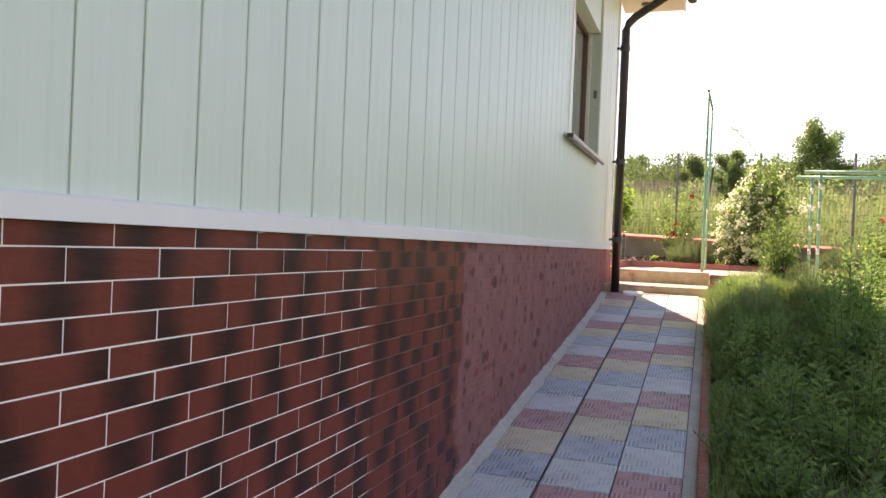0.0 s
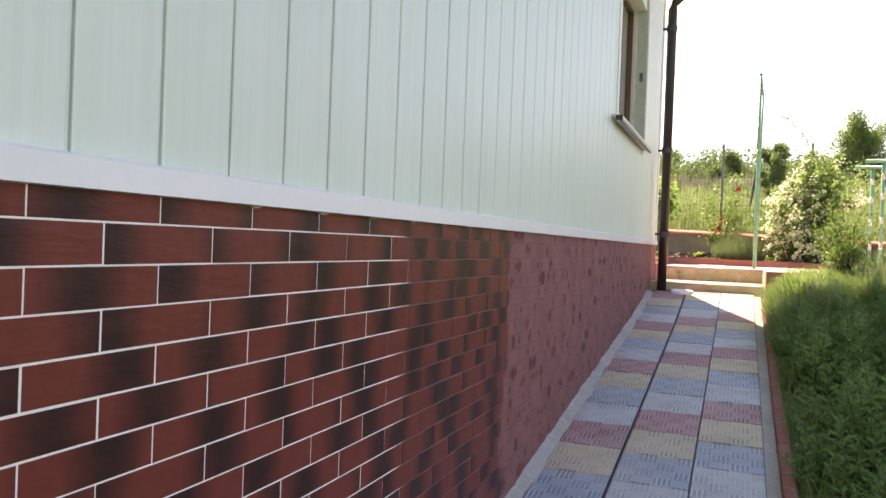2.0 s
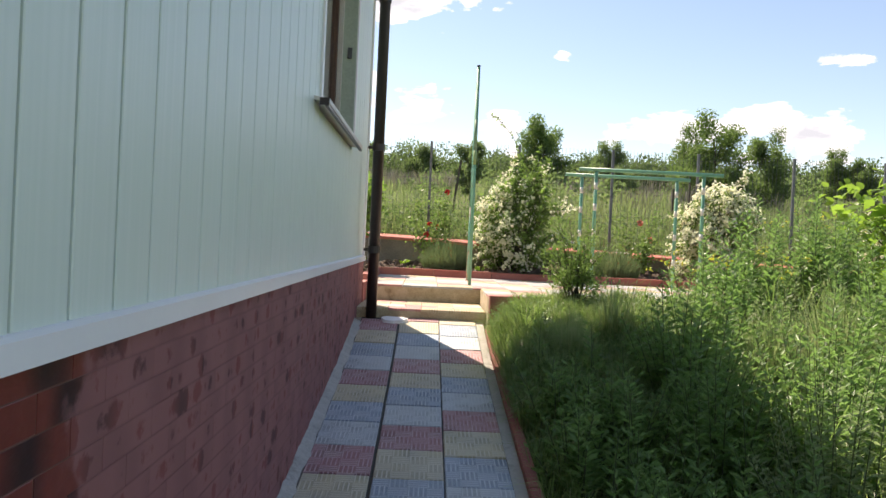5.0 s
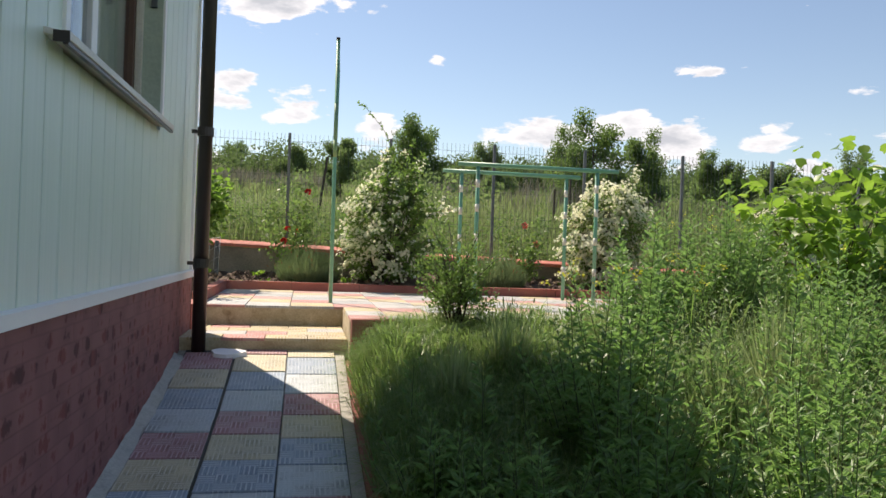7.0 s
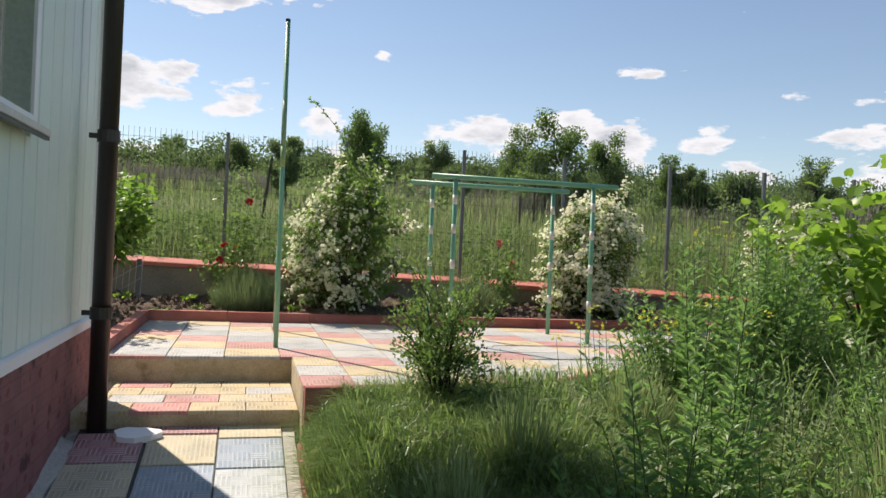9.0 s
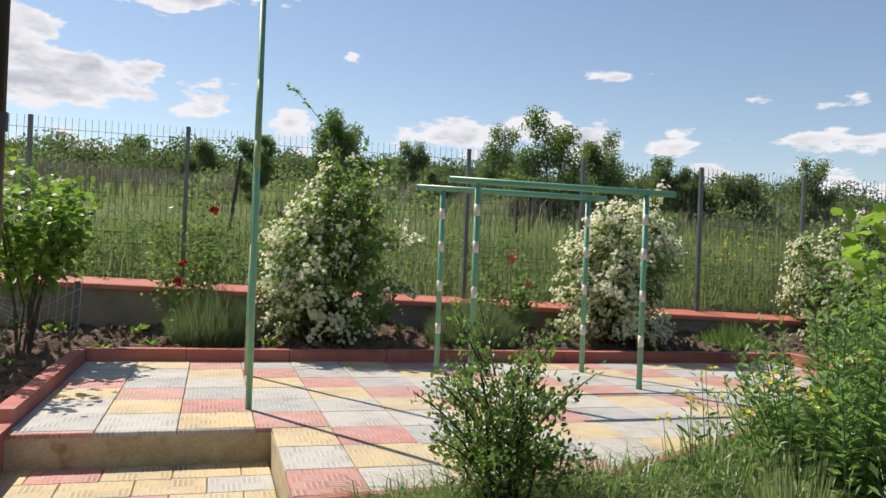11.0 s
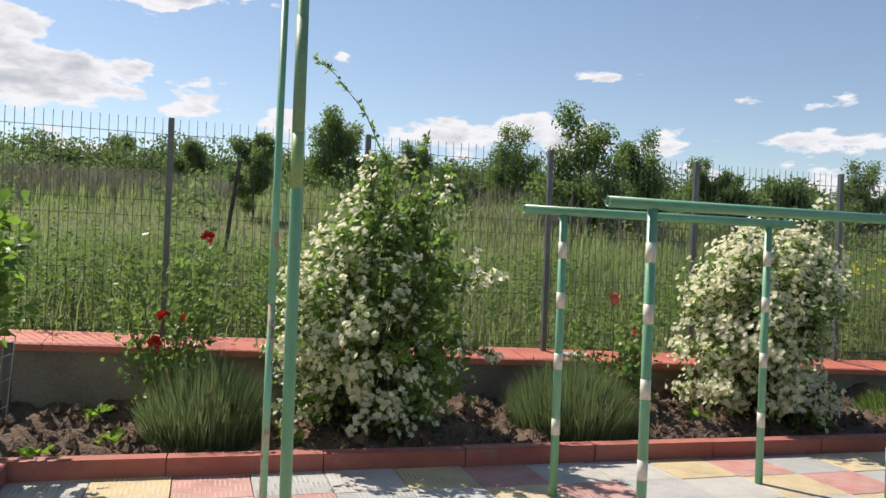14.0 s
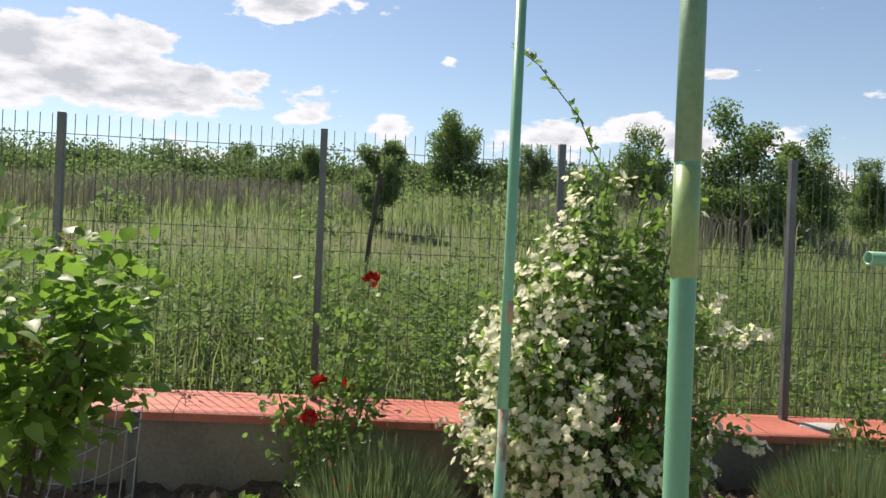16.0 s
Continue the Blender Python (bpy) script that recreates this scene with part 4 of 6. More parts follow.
def build_soil():
    for name, x0, x1, y0, y1 in (("soil_bed", -1.2, 7.0, 11.98, 13.16), ("soil_side", -5.0, -1.165, 9.55, 13.16)):
        nx, ny = int((x1 - x0) / 0.035), int((y1 - y0) / 0.035)
        vs = []
        for j in range(ny + 1):
            for i in range(nx + 1):
                x = x0 + (x1 - x0) * i / nx
                ya = court_back(min(x, 4.66)) + 0.055 if name == "soil_bed" else y0
                y = ya + (y1 - ya) * j / ny
                vs.append((x, y, soil_z(x, y) if j else 1.50))
        fs = [(j * (nx + 1) + i, j * (nx + 1) + i + 1, (j + 1) * (nx + 1) + i + 1, (j + 1) * (nx + 1) + i) for j in range(ny) for i in range(nx)]
        tagged(new(name, mesh_from(name, vs, fs, M_SOIL, True)), "freshly dug dark crumbly garden soil", "soil", kind="structure")


build_soil()


# ---- pull-up frame ----
def build_pullup():
    t = thing("pull_up_frame", "tall mint-green steel pull-up frame with worn paint", "pull-up bar", (-0.086, 10.33, COURT_Z))
    top = 3.84 - COURT_Z
    a = part("post", tube([(0, 0, 0), (-0.004, 0, 0.8), (-0.010, 0.0, top)], 0.0165, 14), M_POLE, t, smooth=True)
    b = part("post", tube([(0.03, 1.075, 0), (0.04, 1.075, top - 0.01)], 0.015, 14), M_POLE, t, smooth=True)
    part("crossbar", tube([(-0.010, 0.0, top - 0.01), (0.04, 1.075, top - 0.02)], 0.0135, 14), M_POLE, t, smooth=True)
    part("end_cap", tube([(-0.010, 0, top), (-0.010, 0, top + 0.02)], 0.017, 12), M_BROWN, a)
    part("paint_band", tube([(-0.006, 0, 1.255), (-0.007, 0, 1.40)], 0.0172, 14), M_YELLOW, a, "olive-green painted band", smooth=True)
    part("worn_stretch", tube([(-0.007, 0, 1.405), (-0.008, 0, 1.72)], 0.0170, 14), M_FADED, a, "faded brownish-green stretch", smooth=True)
    part("bare_patch", tube([(0.0302, 1.075, 0.005), (0.0345, 1.075, 0.86)], 0.0156, 14), M_WORN, b, "bare rusty stretch", smooth=True)
    part("rust_patch", tube([(0.0362, 1.075, 1.09), (0.0365, 1.075, 1.15)], 0.0155, 14), M_RUST, b, smooth=True)


build_pullup()


# ---- parallel bars ----
def build_bars():
    t = thing("parallel_bars", "mint-green steel parallel bars with white painted leg bands", "parallel bars", (1.86, 11.09, COURT_Z))
    h = 2.882 - COURT_Z
    for sy, lx0, lx1, bx0, bx1 in ((-0.355, -0.593, 0.593, -0.782, 0.808), (0.353, -0.608, 0.528, -0.806, 0.68)):
        bar = part("bar", tube([(bx0, sy, h), (bx1, sy, h)], 0.021, 14, cap=False), M_POLE, t, smooth=True)
        bar.modifiers.new("thickness", 'SOLIDIFY').thickness = 0.004
        for lx in (lx0, lx1):
            leg = part("leg", tube([(lx, sy, 0), (lx, sy, h - 0.018)], 0.019, 14), M_POLE, t, smooth=True)
            for z in (0.28, 0.58, 0.86, 1.09):
                part("painted_band", tube([(lx, sy, z), (lx, sy, z + 0.075)], 0.0197, 14), M_BAND, leg, smooth=True)


build_bars()


# ---- fence ----
POSTS = [-3.15, -1.80, -0.545, 0.713, 2.06, 3.29, 4.675, 6.0, 7.35, 8.7, 10.05]


def fence_y(x):
    return wall_y(x) + 0.25


def build_fence():
    t = thing("fence", "grey welded-mesh fence on thin steel posts above the wall", "fence")
    top = 3.445
    for i, x in enumerate(POSTS):
        y = fence_y(x)
        z0 = coping_z(x) + 0.07
        part("post", box(x - 0.018, x + 0.018, y - 0.02, y + 0.02, z0, top, bevel=0.004), M_STEEL, t)
    for a, b in zip(POSTS, POSTS[1:]):
        vs, qs = [], []

        def rod(p, q, r):
            p, q = Vector(p), Vector(q)
            d = (q - p).normalized()
            s = d.orthogonal().normalized()
            u = d.cross(s)
            o = len(vs)
            for e in (p, q):
                for k in range(4):
                    an = math.pi / 2 * k
                    vs.append(e + (s * math.cos(an) + u * math.sin(an)) * r)
            for k in range(4):
                qs.append((o + k, o + (k + 1) % 4, o + 4 + (k + 1) % 4, o + 4 + k))

        n = 24
        yb = fence_y(a) + 0.03
        zb = coping_z((a + b) / 2) + 0.08
        levels = [top - 0.10, top - 0.52, top - 0.62, top - 0.95, top - 1.05, zb + 0.08, zb + 0.02]
        for k in range(1, n):
            x = a + (b - a) * k / n
            rod((x, yb, zb), (x, yb, top + 0.0), 0.0022)
        for z in levels:
            rod((a, yb - 0.004, z), (b, yb - 0.004, z), 0.0023)
        piece("mesh_panel", mesh_from("mesh_panel", vs, qs, M_WIRE), t)


build_fence()

# ---- plants ----
def shrub(name, label, category, at, radius, height, leaves, leaf_size, material, stems=9, clumps=40, broad=False, seed=1, leaf_width=0.5, oval=False, crown=(0.5, 0.46), sprays=0, withered=0):
    """A bush: bending stems and leaves in uneven clumps along them."""
    rng = np.random.default_rng(seed)
    t = thing(name, label, category, at)
    bm = bmesh.new()
    tips = []
    for k in range(stems):
        a = rng.random() * 2 * math.pi
        r = radius * (0.35 + 0.6 * rng.random())
        h = height * (0.55 + 0.45 * rng.random())
        pts = [(0.05 * math.cos(a), 0.05 * math.sin(a), -0.03)]
        for u in (0.3, 0.6, 0.85, 1.0):
            pts.append((r * math.cos(a) * u ** 1.3 + rng.normal() * 0.02, r * math.sin(a) * u ** 1.3 + rng.normal() * 0.02, h * u - 0.12 * height * u ** 4))
        bm_tube(bm, pts, 0.010, 5, True, 0.003)
        tips += pts[1:]
    fine = []
    for k in range(sprays):
        a, up = rng.random() * 6.28, rng.random() ** 0.7
        s0 = Vector((radius * 0.75 * math.cos(a) * (1 - 0.6 * up), radius * 0.75 * math.sin(a) * (1 - 0.6 * up), height * (0.25 + 0.62 * up)))
        d = Vector((math.cos(a), math.sin(a), 0.5 + 1.1 * up)).normalized()
        ln = 0.16 + 0.2 * rng.random()
        pts = [s0 + d * ln * f - Vector((0, 0, 0.10 * f * f * (1 - up))) for f in (0, 0.25, 0.5, 0.75, 1.0)]
        bm_tube(bm, pts, 0.004, 4, True, 0.0015)
        fine += [tuple(p.lerp(q, f)) for p, q in zip(pts[1:], pts[2:]) for f in (0.0, 0.35, 0.7)]
    part("branchwork", bm, M_BARK, t)
    if crown[0] > 0.55:
        tips = [p for p in tips if p[2] > height * 0.4]
    tips = np.array(tips)
    u = rng.normal(size=(clumps, 3))
    u = unit(u) * (rng.random((clumps, 1)) ** 0.4)
    cl = np.stack([u[:, 0] * radius * 0.92, u[:, 1] * radius * 0.92, height * (crown[0] + crown[1] * u[:, 2])], 1)
    cl = np.concatenate([cl, tips], 0)
    spread = radius * 0.17
    idx = rng.integers(0, len(cl), leaves)
    c = cl[idx] + np.clip(rng.normal(size=(leaves, 3)), -1.7, 1.7) * spread * np.array([1, 1, 0.9])
    c[:, 2] = np.maximum(c[:, 2], 0.02)
    if fine:
        fine = np.array(fine)
        c = np.concatenate([c, np.repeat(fine, 6, 0) + rng.normal(size=(len(fine) * 6, 3)) * 0.02], 0)
        leaves = len(c)
    axis = np.array([0, 0, height * 0.4])
    d = unit(c - axis) + rng.normal(size=(leaves, 3)) * 0.7
    size = leaf_size * (0.6 + 0.7 * rng.random(leaves))
    v, tr = broad_arrays(c, d, size, rng=rng) if broad else oval_arrays(c, d, size, leaf_width, rng=rng) if oval else leaf_arrays(c, d, size, leaf_width, rng=rng)
    piece("foliage", mesh_np("foliage", v, None, tr, material), t)
    for k in range(withered):
        at_top = cl[np.argsort(-cl[:, 2])[rng.integers(0, len(cl) // 2)]] * np.array([1.1, 1.1, 1.03])
        q = at_top + rng.normal(size=(60, 3)) * np.array([0.018, 0.018, 0.045])
        v, tr = leaf_arrays(q, rng.normal(size=(60, 3)), 0.018, 0.6, rng=rng)
        piece("withered_cluster", mesh_np("withered_cluster", v, None, tr, L_DRY), t, label="brown withered flower cluster")["kind"] = "stuff"
    return t


def jasmine(at, canes, seed, label, width, profile, bloom, lean=(0.0, 0.0), twigs=7, spikes=6, leafy=1.0):
    """Arching canes that leave one base, side twigs on their outer halves, leaves and clustered open blossom on the twigs.

    profile: (height, reach) pairs that the cane tips lie between; bloom(p): how thickly a place is in flower."""
    rng = np.random.default_rng(seed)
    t = thing("flowering_bush", label, "bush", at, "white flowering bushes")
    hs, rs = [q[0] for q in profile], [q[1] for q in profile]
    bm = bmesh.new()
    lc, ld, fc, fd = [], [], [], []
    for k in range(canes + spikes):
        a = rng.random() * 2 * math.pi
        if k < canes:
            h = hs[0] + (hs[-1] - hs[0]) * rng.random() ** 0.85
            r = float(np.interp(h, hs, rs)) * (0.55 + 0.5 * rng.random() ** 0.6)
        else:
            h = hs[-1] * (0.85 + 0.33 * rng.random())
            r = rs[-1] * (0.3 + 1.4 * rng.random())
        r *= width
        u = h / hs[-1]
        tip = Vector((r * math.cos(a) + lean[0] * u, 0.85 * r * math.sin(a) + lean[1] * u, h))
        base = Vector((rng.normal() * 0.05, rng.normal() * 0.05, -0.03))
        crest = base.lerp(tip, 0.62)
        crest.z = max(crest.z, h * (0.72 if k >= canes else 0.80 + 0.22 * (1 - u)))
        pts = []
        for f in np.linspace(0, 1, 8):
            p = base * (1 - f) ** 2 + crest * 2 * f * (1 - f) + tip * f * f
            pts.append(p + Vector((rng.normal(), rng.normal(), rng.normal())) * 0.012)
        bm_tube(bm, pts, 0.007, 5, True, 0.002)
        ends = []
        for w in range(twigs if k < canes else 10):
            f = 0.38 + 0.6 * rng.random()
            q = f * 7
            p = pts[int(q)].lerp(pts[min(7, int(q) + 1)], q - int(q))
            d = Vector((p.x - lean[0] * u, p.y, 0)).normalized() * 0.7 + Vector((rng.normal() * 0.7, rng.normal() * 0.7, 0.35 + rng.normal() * 0.5))
            ln = (0.08 + 0.15 * rng.random()) * (1.0 if k < canes else 0.6)
            e = p + d.normalized() * ln + Vector((0, 0, -0.03))
            bm_tube(bm, [p, p.lerp(e, 0.5) + Vector((0, 0, 0.012)), e], 0.0025, 3, False, 0.0012)
            ends.append((p, e))
        ends.append((pts[-2], pts[-1]))
        for p, e in ends:
            n = int((10 + 8 * rng.random()) * leafy)
            g = rng.random((n, 1)) ** 0.7
            c = np.array(p) * (1 - g) + np.array(e) * g
            lc.append(c + rng.normal(size=(n, 3)) * 0.014)
            ld.append(np.array((e - p).normalized()) * 0.5 + rng.normal(size=(n, 3)) * 0.8)
            if rng.random() < bloom(e, h):
                n = int(5 + 9 * rng.random())
                g = 0.35 + 0.6 * rng.random((n, 1))
                c = np.array(p) * (1 - g) + np.array(e) * g
                o = unit(np.array([[e.x - lean[0] * u, e.y, (e.z - h * 0.45) * 0.7 + 0.1]]))
                fc.append(c + o * 0.028 + rng.normal(size=(n, 3)) * 0.027)
                fd.append(o + rng.normal(size=(n, 3)) * 0.45)
        n = 14
        f = 0.25 + 0.7 * rng.random(n)
        c = np.array([tuple(pts[int(q * 7)].lerp(pts[min(7, int(q * 7) + 1)], q * 7 - int(q * 7))) for q in f])
        lc.append(c + rng.normal(size=(n, 3)) * 0.02)
        ld.append(rng.normal(size=(n, 3)))
    part("branchwork", bm, M_BARK, t)
    c, d = np.concatenate(lc), np.concatenate(ld)
    c[:, 2] = np.maximum(c[:, 2], 0.02)
    v, tr = oval_arrays(c, d, 0.030 + 0.024 * rng.random(len(c)), 0.5, rng=rng)
    piece("foliage", mesh_np("foliage", v, None, tr, L_JASMINE), t)
    c, d = np.concatenate(fc), np.concatenate(fd)
    c[:, 2] = np.maximum(c[:, 2], 0.05)
    big = 0.032 + 0.016 * rng.random(len(c))
    v1, t1 = flower_arrays(c, d, big, rng=rng)
    v2, t2 = flower_arrays(c + unit(d) * 0.006, d + rng.normal(size=d.shape) * 0.2, big * 0.62, rng=rng)
    piece("blossom", stack_mesh("blossom", [(v1, None, t1), (v2, None, t2)], L_WHITE), t)
    return t


def half_bloom(e, h):
    return min(0.95, max(0.08, 0.30 - 1.15 * e.x - 0.55 * e.y + (0.25 if e.z < 0.6 else 0.0) + (0.2 if e.z > 1.3 else 0.0)))


def full_bloom(e, h):
    return 0.22 if (e.x - 0.22) ** 2 + (e.z - 0.70) ** 2 < 0.05 else 0.93


bush = jasmine((0.58, 12.55, 1.55), 84, 11, "tall loose bush with white blossom spilling over the bed", 1.0, ((0.2, 0.48), (0.65, 0.57), (0.98, 0.53), (1.22, 0.38), (1.45, 0.18)), half_bloom, (0.12, 0.0), 7, 12)
jasmine((3.28, 12.56, 1.55), 110, 12, "rounded bush thick with white blossom by the bars", 1.0, ((0.12, 0.46), (0.6, 0.54), (1.0, 0.52), (1.24, 0.34), (1.36, 0.2)), full_bloom, (0.06, 0.0), 9, 7, 0.6)
jasmine((6.05, 12.7, 1.50), 60, 13, "white blossoming bush half hidden behind weeds", 1.0, ((0.2, 0.5), (0.7, 0.66), (1.1, 0.55), (1.45, 0.25)), lambda e, h: 0.75, (0.0, 0.0), 7, 5)
# long arching shoots above the tall bush


def shoot(points, seed, n=70, blossom=0):
    rng = np.random.default_rng(seed)
    p = [Vector(q) for q in points]
    bm = bmesh.new()
    bm_tube(bm, p, 0.004, 5, True, 0.0015)
    s = part("long_shoot", bm, M_STEM, bush)
    seg = rng.random(n) * (len(p) - 1.001)
    c = np.array([p[int(k)].lerp(p[int(k) + 1], k - int(k)) for k in seg])
    v, tr = leaf_arrays(c, rng.normal(size=(n, 3)) + np.array([0, 0, 0.3]), 0.045, rng=rng)
    piece("shoot_foliage", mesh_np("shoot_foliage", v, None, tr, L_JASMINE), s)
    if blossom:
        k = rng.integers(n // 3, n, blossom)
        q = c[np.argsort(seg)][k] + rng.normal(size=(blossom, 3)) * 0.022
        v, tr = flower_arrays(q, rng.normal(size=(blossom, 3)) + np.array([0, -0.4, 0.6]), 0.046, rng=rng)
        piece("shoot_blossom", mesh_np("shoot_blossom", v, None, tr, L_WHITE), s)


shoot(((0.14, 0, 1.2), (0.08, 0, 1.62), (-0.05, 0.02, 1.90), (-0.24, 0.02, 2.11), (-0.36, 0.0, 2.18)), 5)
shoot(((0.15, 0, 1.1), (0.24, 0, 1.5), (0.30, 0.02, 1.72), (0.33, 0.02, 1.80)), 6, 60)
shoot(((0.3, 0, 0.75), (0.50, -0.05, 0.9), (0.68, -0.05, 0.99), (0.82, -0.05, 1.02)), 7, 60, 40)
shoot(((0.3, -0.1, 0.5), (0.50, -0.12, 0.58), (0.66, -0.15, 0.56), (0.76, -0.15, 0.50)), 9, 60, 26)
shoot(((0.05, 0, 1.2), (0.10, 0.05, 1.55), (0.08, 0.05, 1.72)), 8, 60)

# dark bush at the front edge of the court
shrub("rose_bush", "loose dark green rose bush at the court's edge", "bush", (0.68, 8.66, 1.36), 0.25, 0.78, 4000, 0.0225, L_BUSH, stems=17, clumps=12, oval=True, seed=21, sprays=26, crown=(0.56, 0.4))
# broad-leaved bush beside the dug bed
shrub("lilac_bush", "broad-leaved green bush with a few withered clusters", "bush", (-1.55, 12.18, 1.60), 0.50, 1.40, 1600, 0.062, L_LILAC, stems=9, clumps=24, broad=True, seed=22, crown=(0.68, 0.32), withered=9)
# second bush, its place guessed, added to throw dappled shade on the court
shrub("lilac_bush", "broad-leaved green bush added to shade the court's left corner", "bush", (-1.92, 11.45, 1.58), 0.55, 1.45, 1700, 0.062, L_LILAC, stems=9, clumps=24, broad=True, seed=25, crown=(0.70, 0.30))
# sapling with very large leaves
shrub("big_leaf_sapling", "sapling with large bright green leaves", "sapling", (4.35, 9.7, 1.40), 0.88, 1.66, 1000, 0.12, L_BIG, stems=12, clumps=30, broad=True, seed=23, crown=(0.54, 0.42))


def tuft(name, label, category, at, radius, height, n, material, width=0.004, heads=0, head_mat=None, seed=3, group=""):
    """A round tuft of long narrow leaves, with seed or flower heads."""
    rng = np.random.default_rng(seed)
    t = thing(name, label, category, at, group)
    a = rng.random(n) * 2 * math.pi
    u = np.sqrt(rng.random(n))
    r = radius * 0.72 * u
    p = np.stack([r * np.cos(a), r * np.sin(a), np.full(n, -0.02)], 1)
    lean = 0.45 * u + rng.normal(size=n) * 0.16
    h = height * (0.55 + 0.5 * rng.random(n)) * (1.05 - 0.5 * u * u)
    a = a + rng.normal(size=n) * 0.7
    out = np.stack([np.cos(a), np.sin(a), np.zeros(n)], 1)
    tw = rng.random(n) * math.pi
    side = np.stack([np.cos(tw), np.sin(tw), np.zeros(n)], 1)
    up = np.array([0, 0, 1.0])
    m = p + (up * 0.55 + out * lean[:, None] * 0.32) * h[:, None]
    tip = p + (up * (1 - 0.25 * lean[:, None]) + out * lean[:, None] * 0.72) * h[:, None]
    v = np.stack([p - side * width, p + side * width, m + side * width, m - side * width, tip], 1).reshape(-1, 3)
    i = np.arange(n)[:, None] * 5
    piece("foliage", mesh_np("foliage", v, i + [0, 1, 2, 3], i + [3, 2, 4], material), t)["kind"] = "stuff"
    if heads:
        k = rng.integers(0, n, heads)
        d = unit(tip[k] - m[k])
        v, tr = leaf_arrays(tip[k] - d * 0.01, d, 0.04, 0.3, rng=rng)
        piece("seed_head_mass", mesh_np("seed_head_mass", v, None, tr, head_mat), t)["kind"] = "stuff"
    return t


tuft("lavender_clump", "grey-green lavender clump in the bed", "lavender", (-0.27, 12.52, 1.58), 0.42, 0.55, 4800, L_GREY, 0.0024, 70, L_DRY, 31, "lavender clumps")
tuft("lavender_clump", "grey-green lavender clump in the bed", "lavender", (1.87, 12.50, 1.58), 0.50, 0.53, 5600, L_GREY, 0.0024, 70, L_DRY, 32, "lavender clumps")
tuft("lavender_clump", "low dark green clump in the bed", "lavender", (4.5, 12.48, 1.56), 0.42, 0.36, 1500, L_BUSH, 0.0035, 0, None, 33, "lavender clumps")


def rose(at, height, blooms, seed, mat_petal=None):
    """A thin rose: a few canes, small leaves, full blooms."""
    rng = np.random.default_rng(seed)
    t = thing("rose", "thin rose with a few open red blooms", "rose", at, "roses")
    cs = []
    for k in range(6):
        bm = bmesh.new()
        a = rng.random() * 6.28
        pts = [Vector((0, 0, -0.02))]
        for u in (0.35, 0.7, 1.0):
            pts.append(Vector((0.24 * math.cos(a) * u + rng.normal() * 0.02, 0.2 * math.sin(a) * u, height * u * (0.7 + 0.3 * (k % 2)))))
        bm_tube(bm, pts, 0.005, 5, True, 0.0025)
        part("cane", bm, M_STEM, t)
        cs += [pts[i].lerp(pts[i + 1], f) for i in range(3) for f in rng.random(14)]
    c = np.array([tuple(p) for p in cs])
    c = np.repeat(c, 5, 0) + rng.normal(size=(len(c) * 5, 3)) * 0.06
    c[:, 2] = np.maximum(c[:, 2], 0.02)
    v, tr = oval_arrays(c, rng.normal(size=c.shape) + np.array([0, 0, 0.2]), 0.045, 0.6, rng=rng)
    piece("foliage", mesh_np("foliage", v, None, tr, L_BUSH), t)
    for b in blooms:
        bm = bmesh.new()
        bm_tube(bm, [(0, 0, -0.02), (b[0] * 0.3, b[1] * 0.3, b[2] * 0.5), (b[0] * 0.8, b[1] * 0.8, b[2] * 0.85), b], 0.0045, 5, True, 0.0025)
        part("cane", bm, M_STEM, t)
        n = 26
        d = unit(rng.normal(size=(n, 3)) + np.array([0, 0, 0.5]))
        v, tr = leaf_arrays(np.array(b) + d * 0.008, d, 0.042, 0.9, 0.5, rng=rng)
        piece("bloom", mesh_np("bloom", v, None, tr, mat_petal or L_RED), t)
    return t


rose((-0.50, 12.9, 1.58), 1.05, [(0.10, 0.02, 0.63), (-0.02, -0.05, 0.66), (-0.06, -0.12, 0.52), (0.20, 0.1, 1.12)], 41)
rose((2.35, 12.85, 1.55), 0.75, [(0.15, -0.05, 0.62), (0.02, 0.05, 0.85)], 42, L_PINK)
rose((-1.75, 11.3, 1.58), 0.45, [(0.1, -0.1, 0.3)], 43, L_PINK)


def scatter(n, x0, x1, y0, y1, rng, ok=None):
    p = np.stack([x0 + (x1 - x0) * rng.random(n), y0 + (y1 - y0) * rng.random(n)], 1)
    if ok is not None:
        p = p[ok(p)]
    z = np.array([ground_z(x, y) for x, y in p])
    return np.column_stack([p, z])


def weedy(p):
    """Where the wild grass beside the path and in front of the court grows."""
    front = np.where(p[:, 0] < 4.75, np.array([court_front(x) for x in p[:, 0]]) - 0.09, 14.0)
    return (p[:, 1] < front) & (p[:, 0] > 0.03)


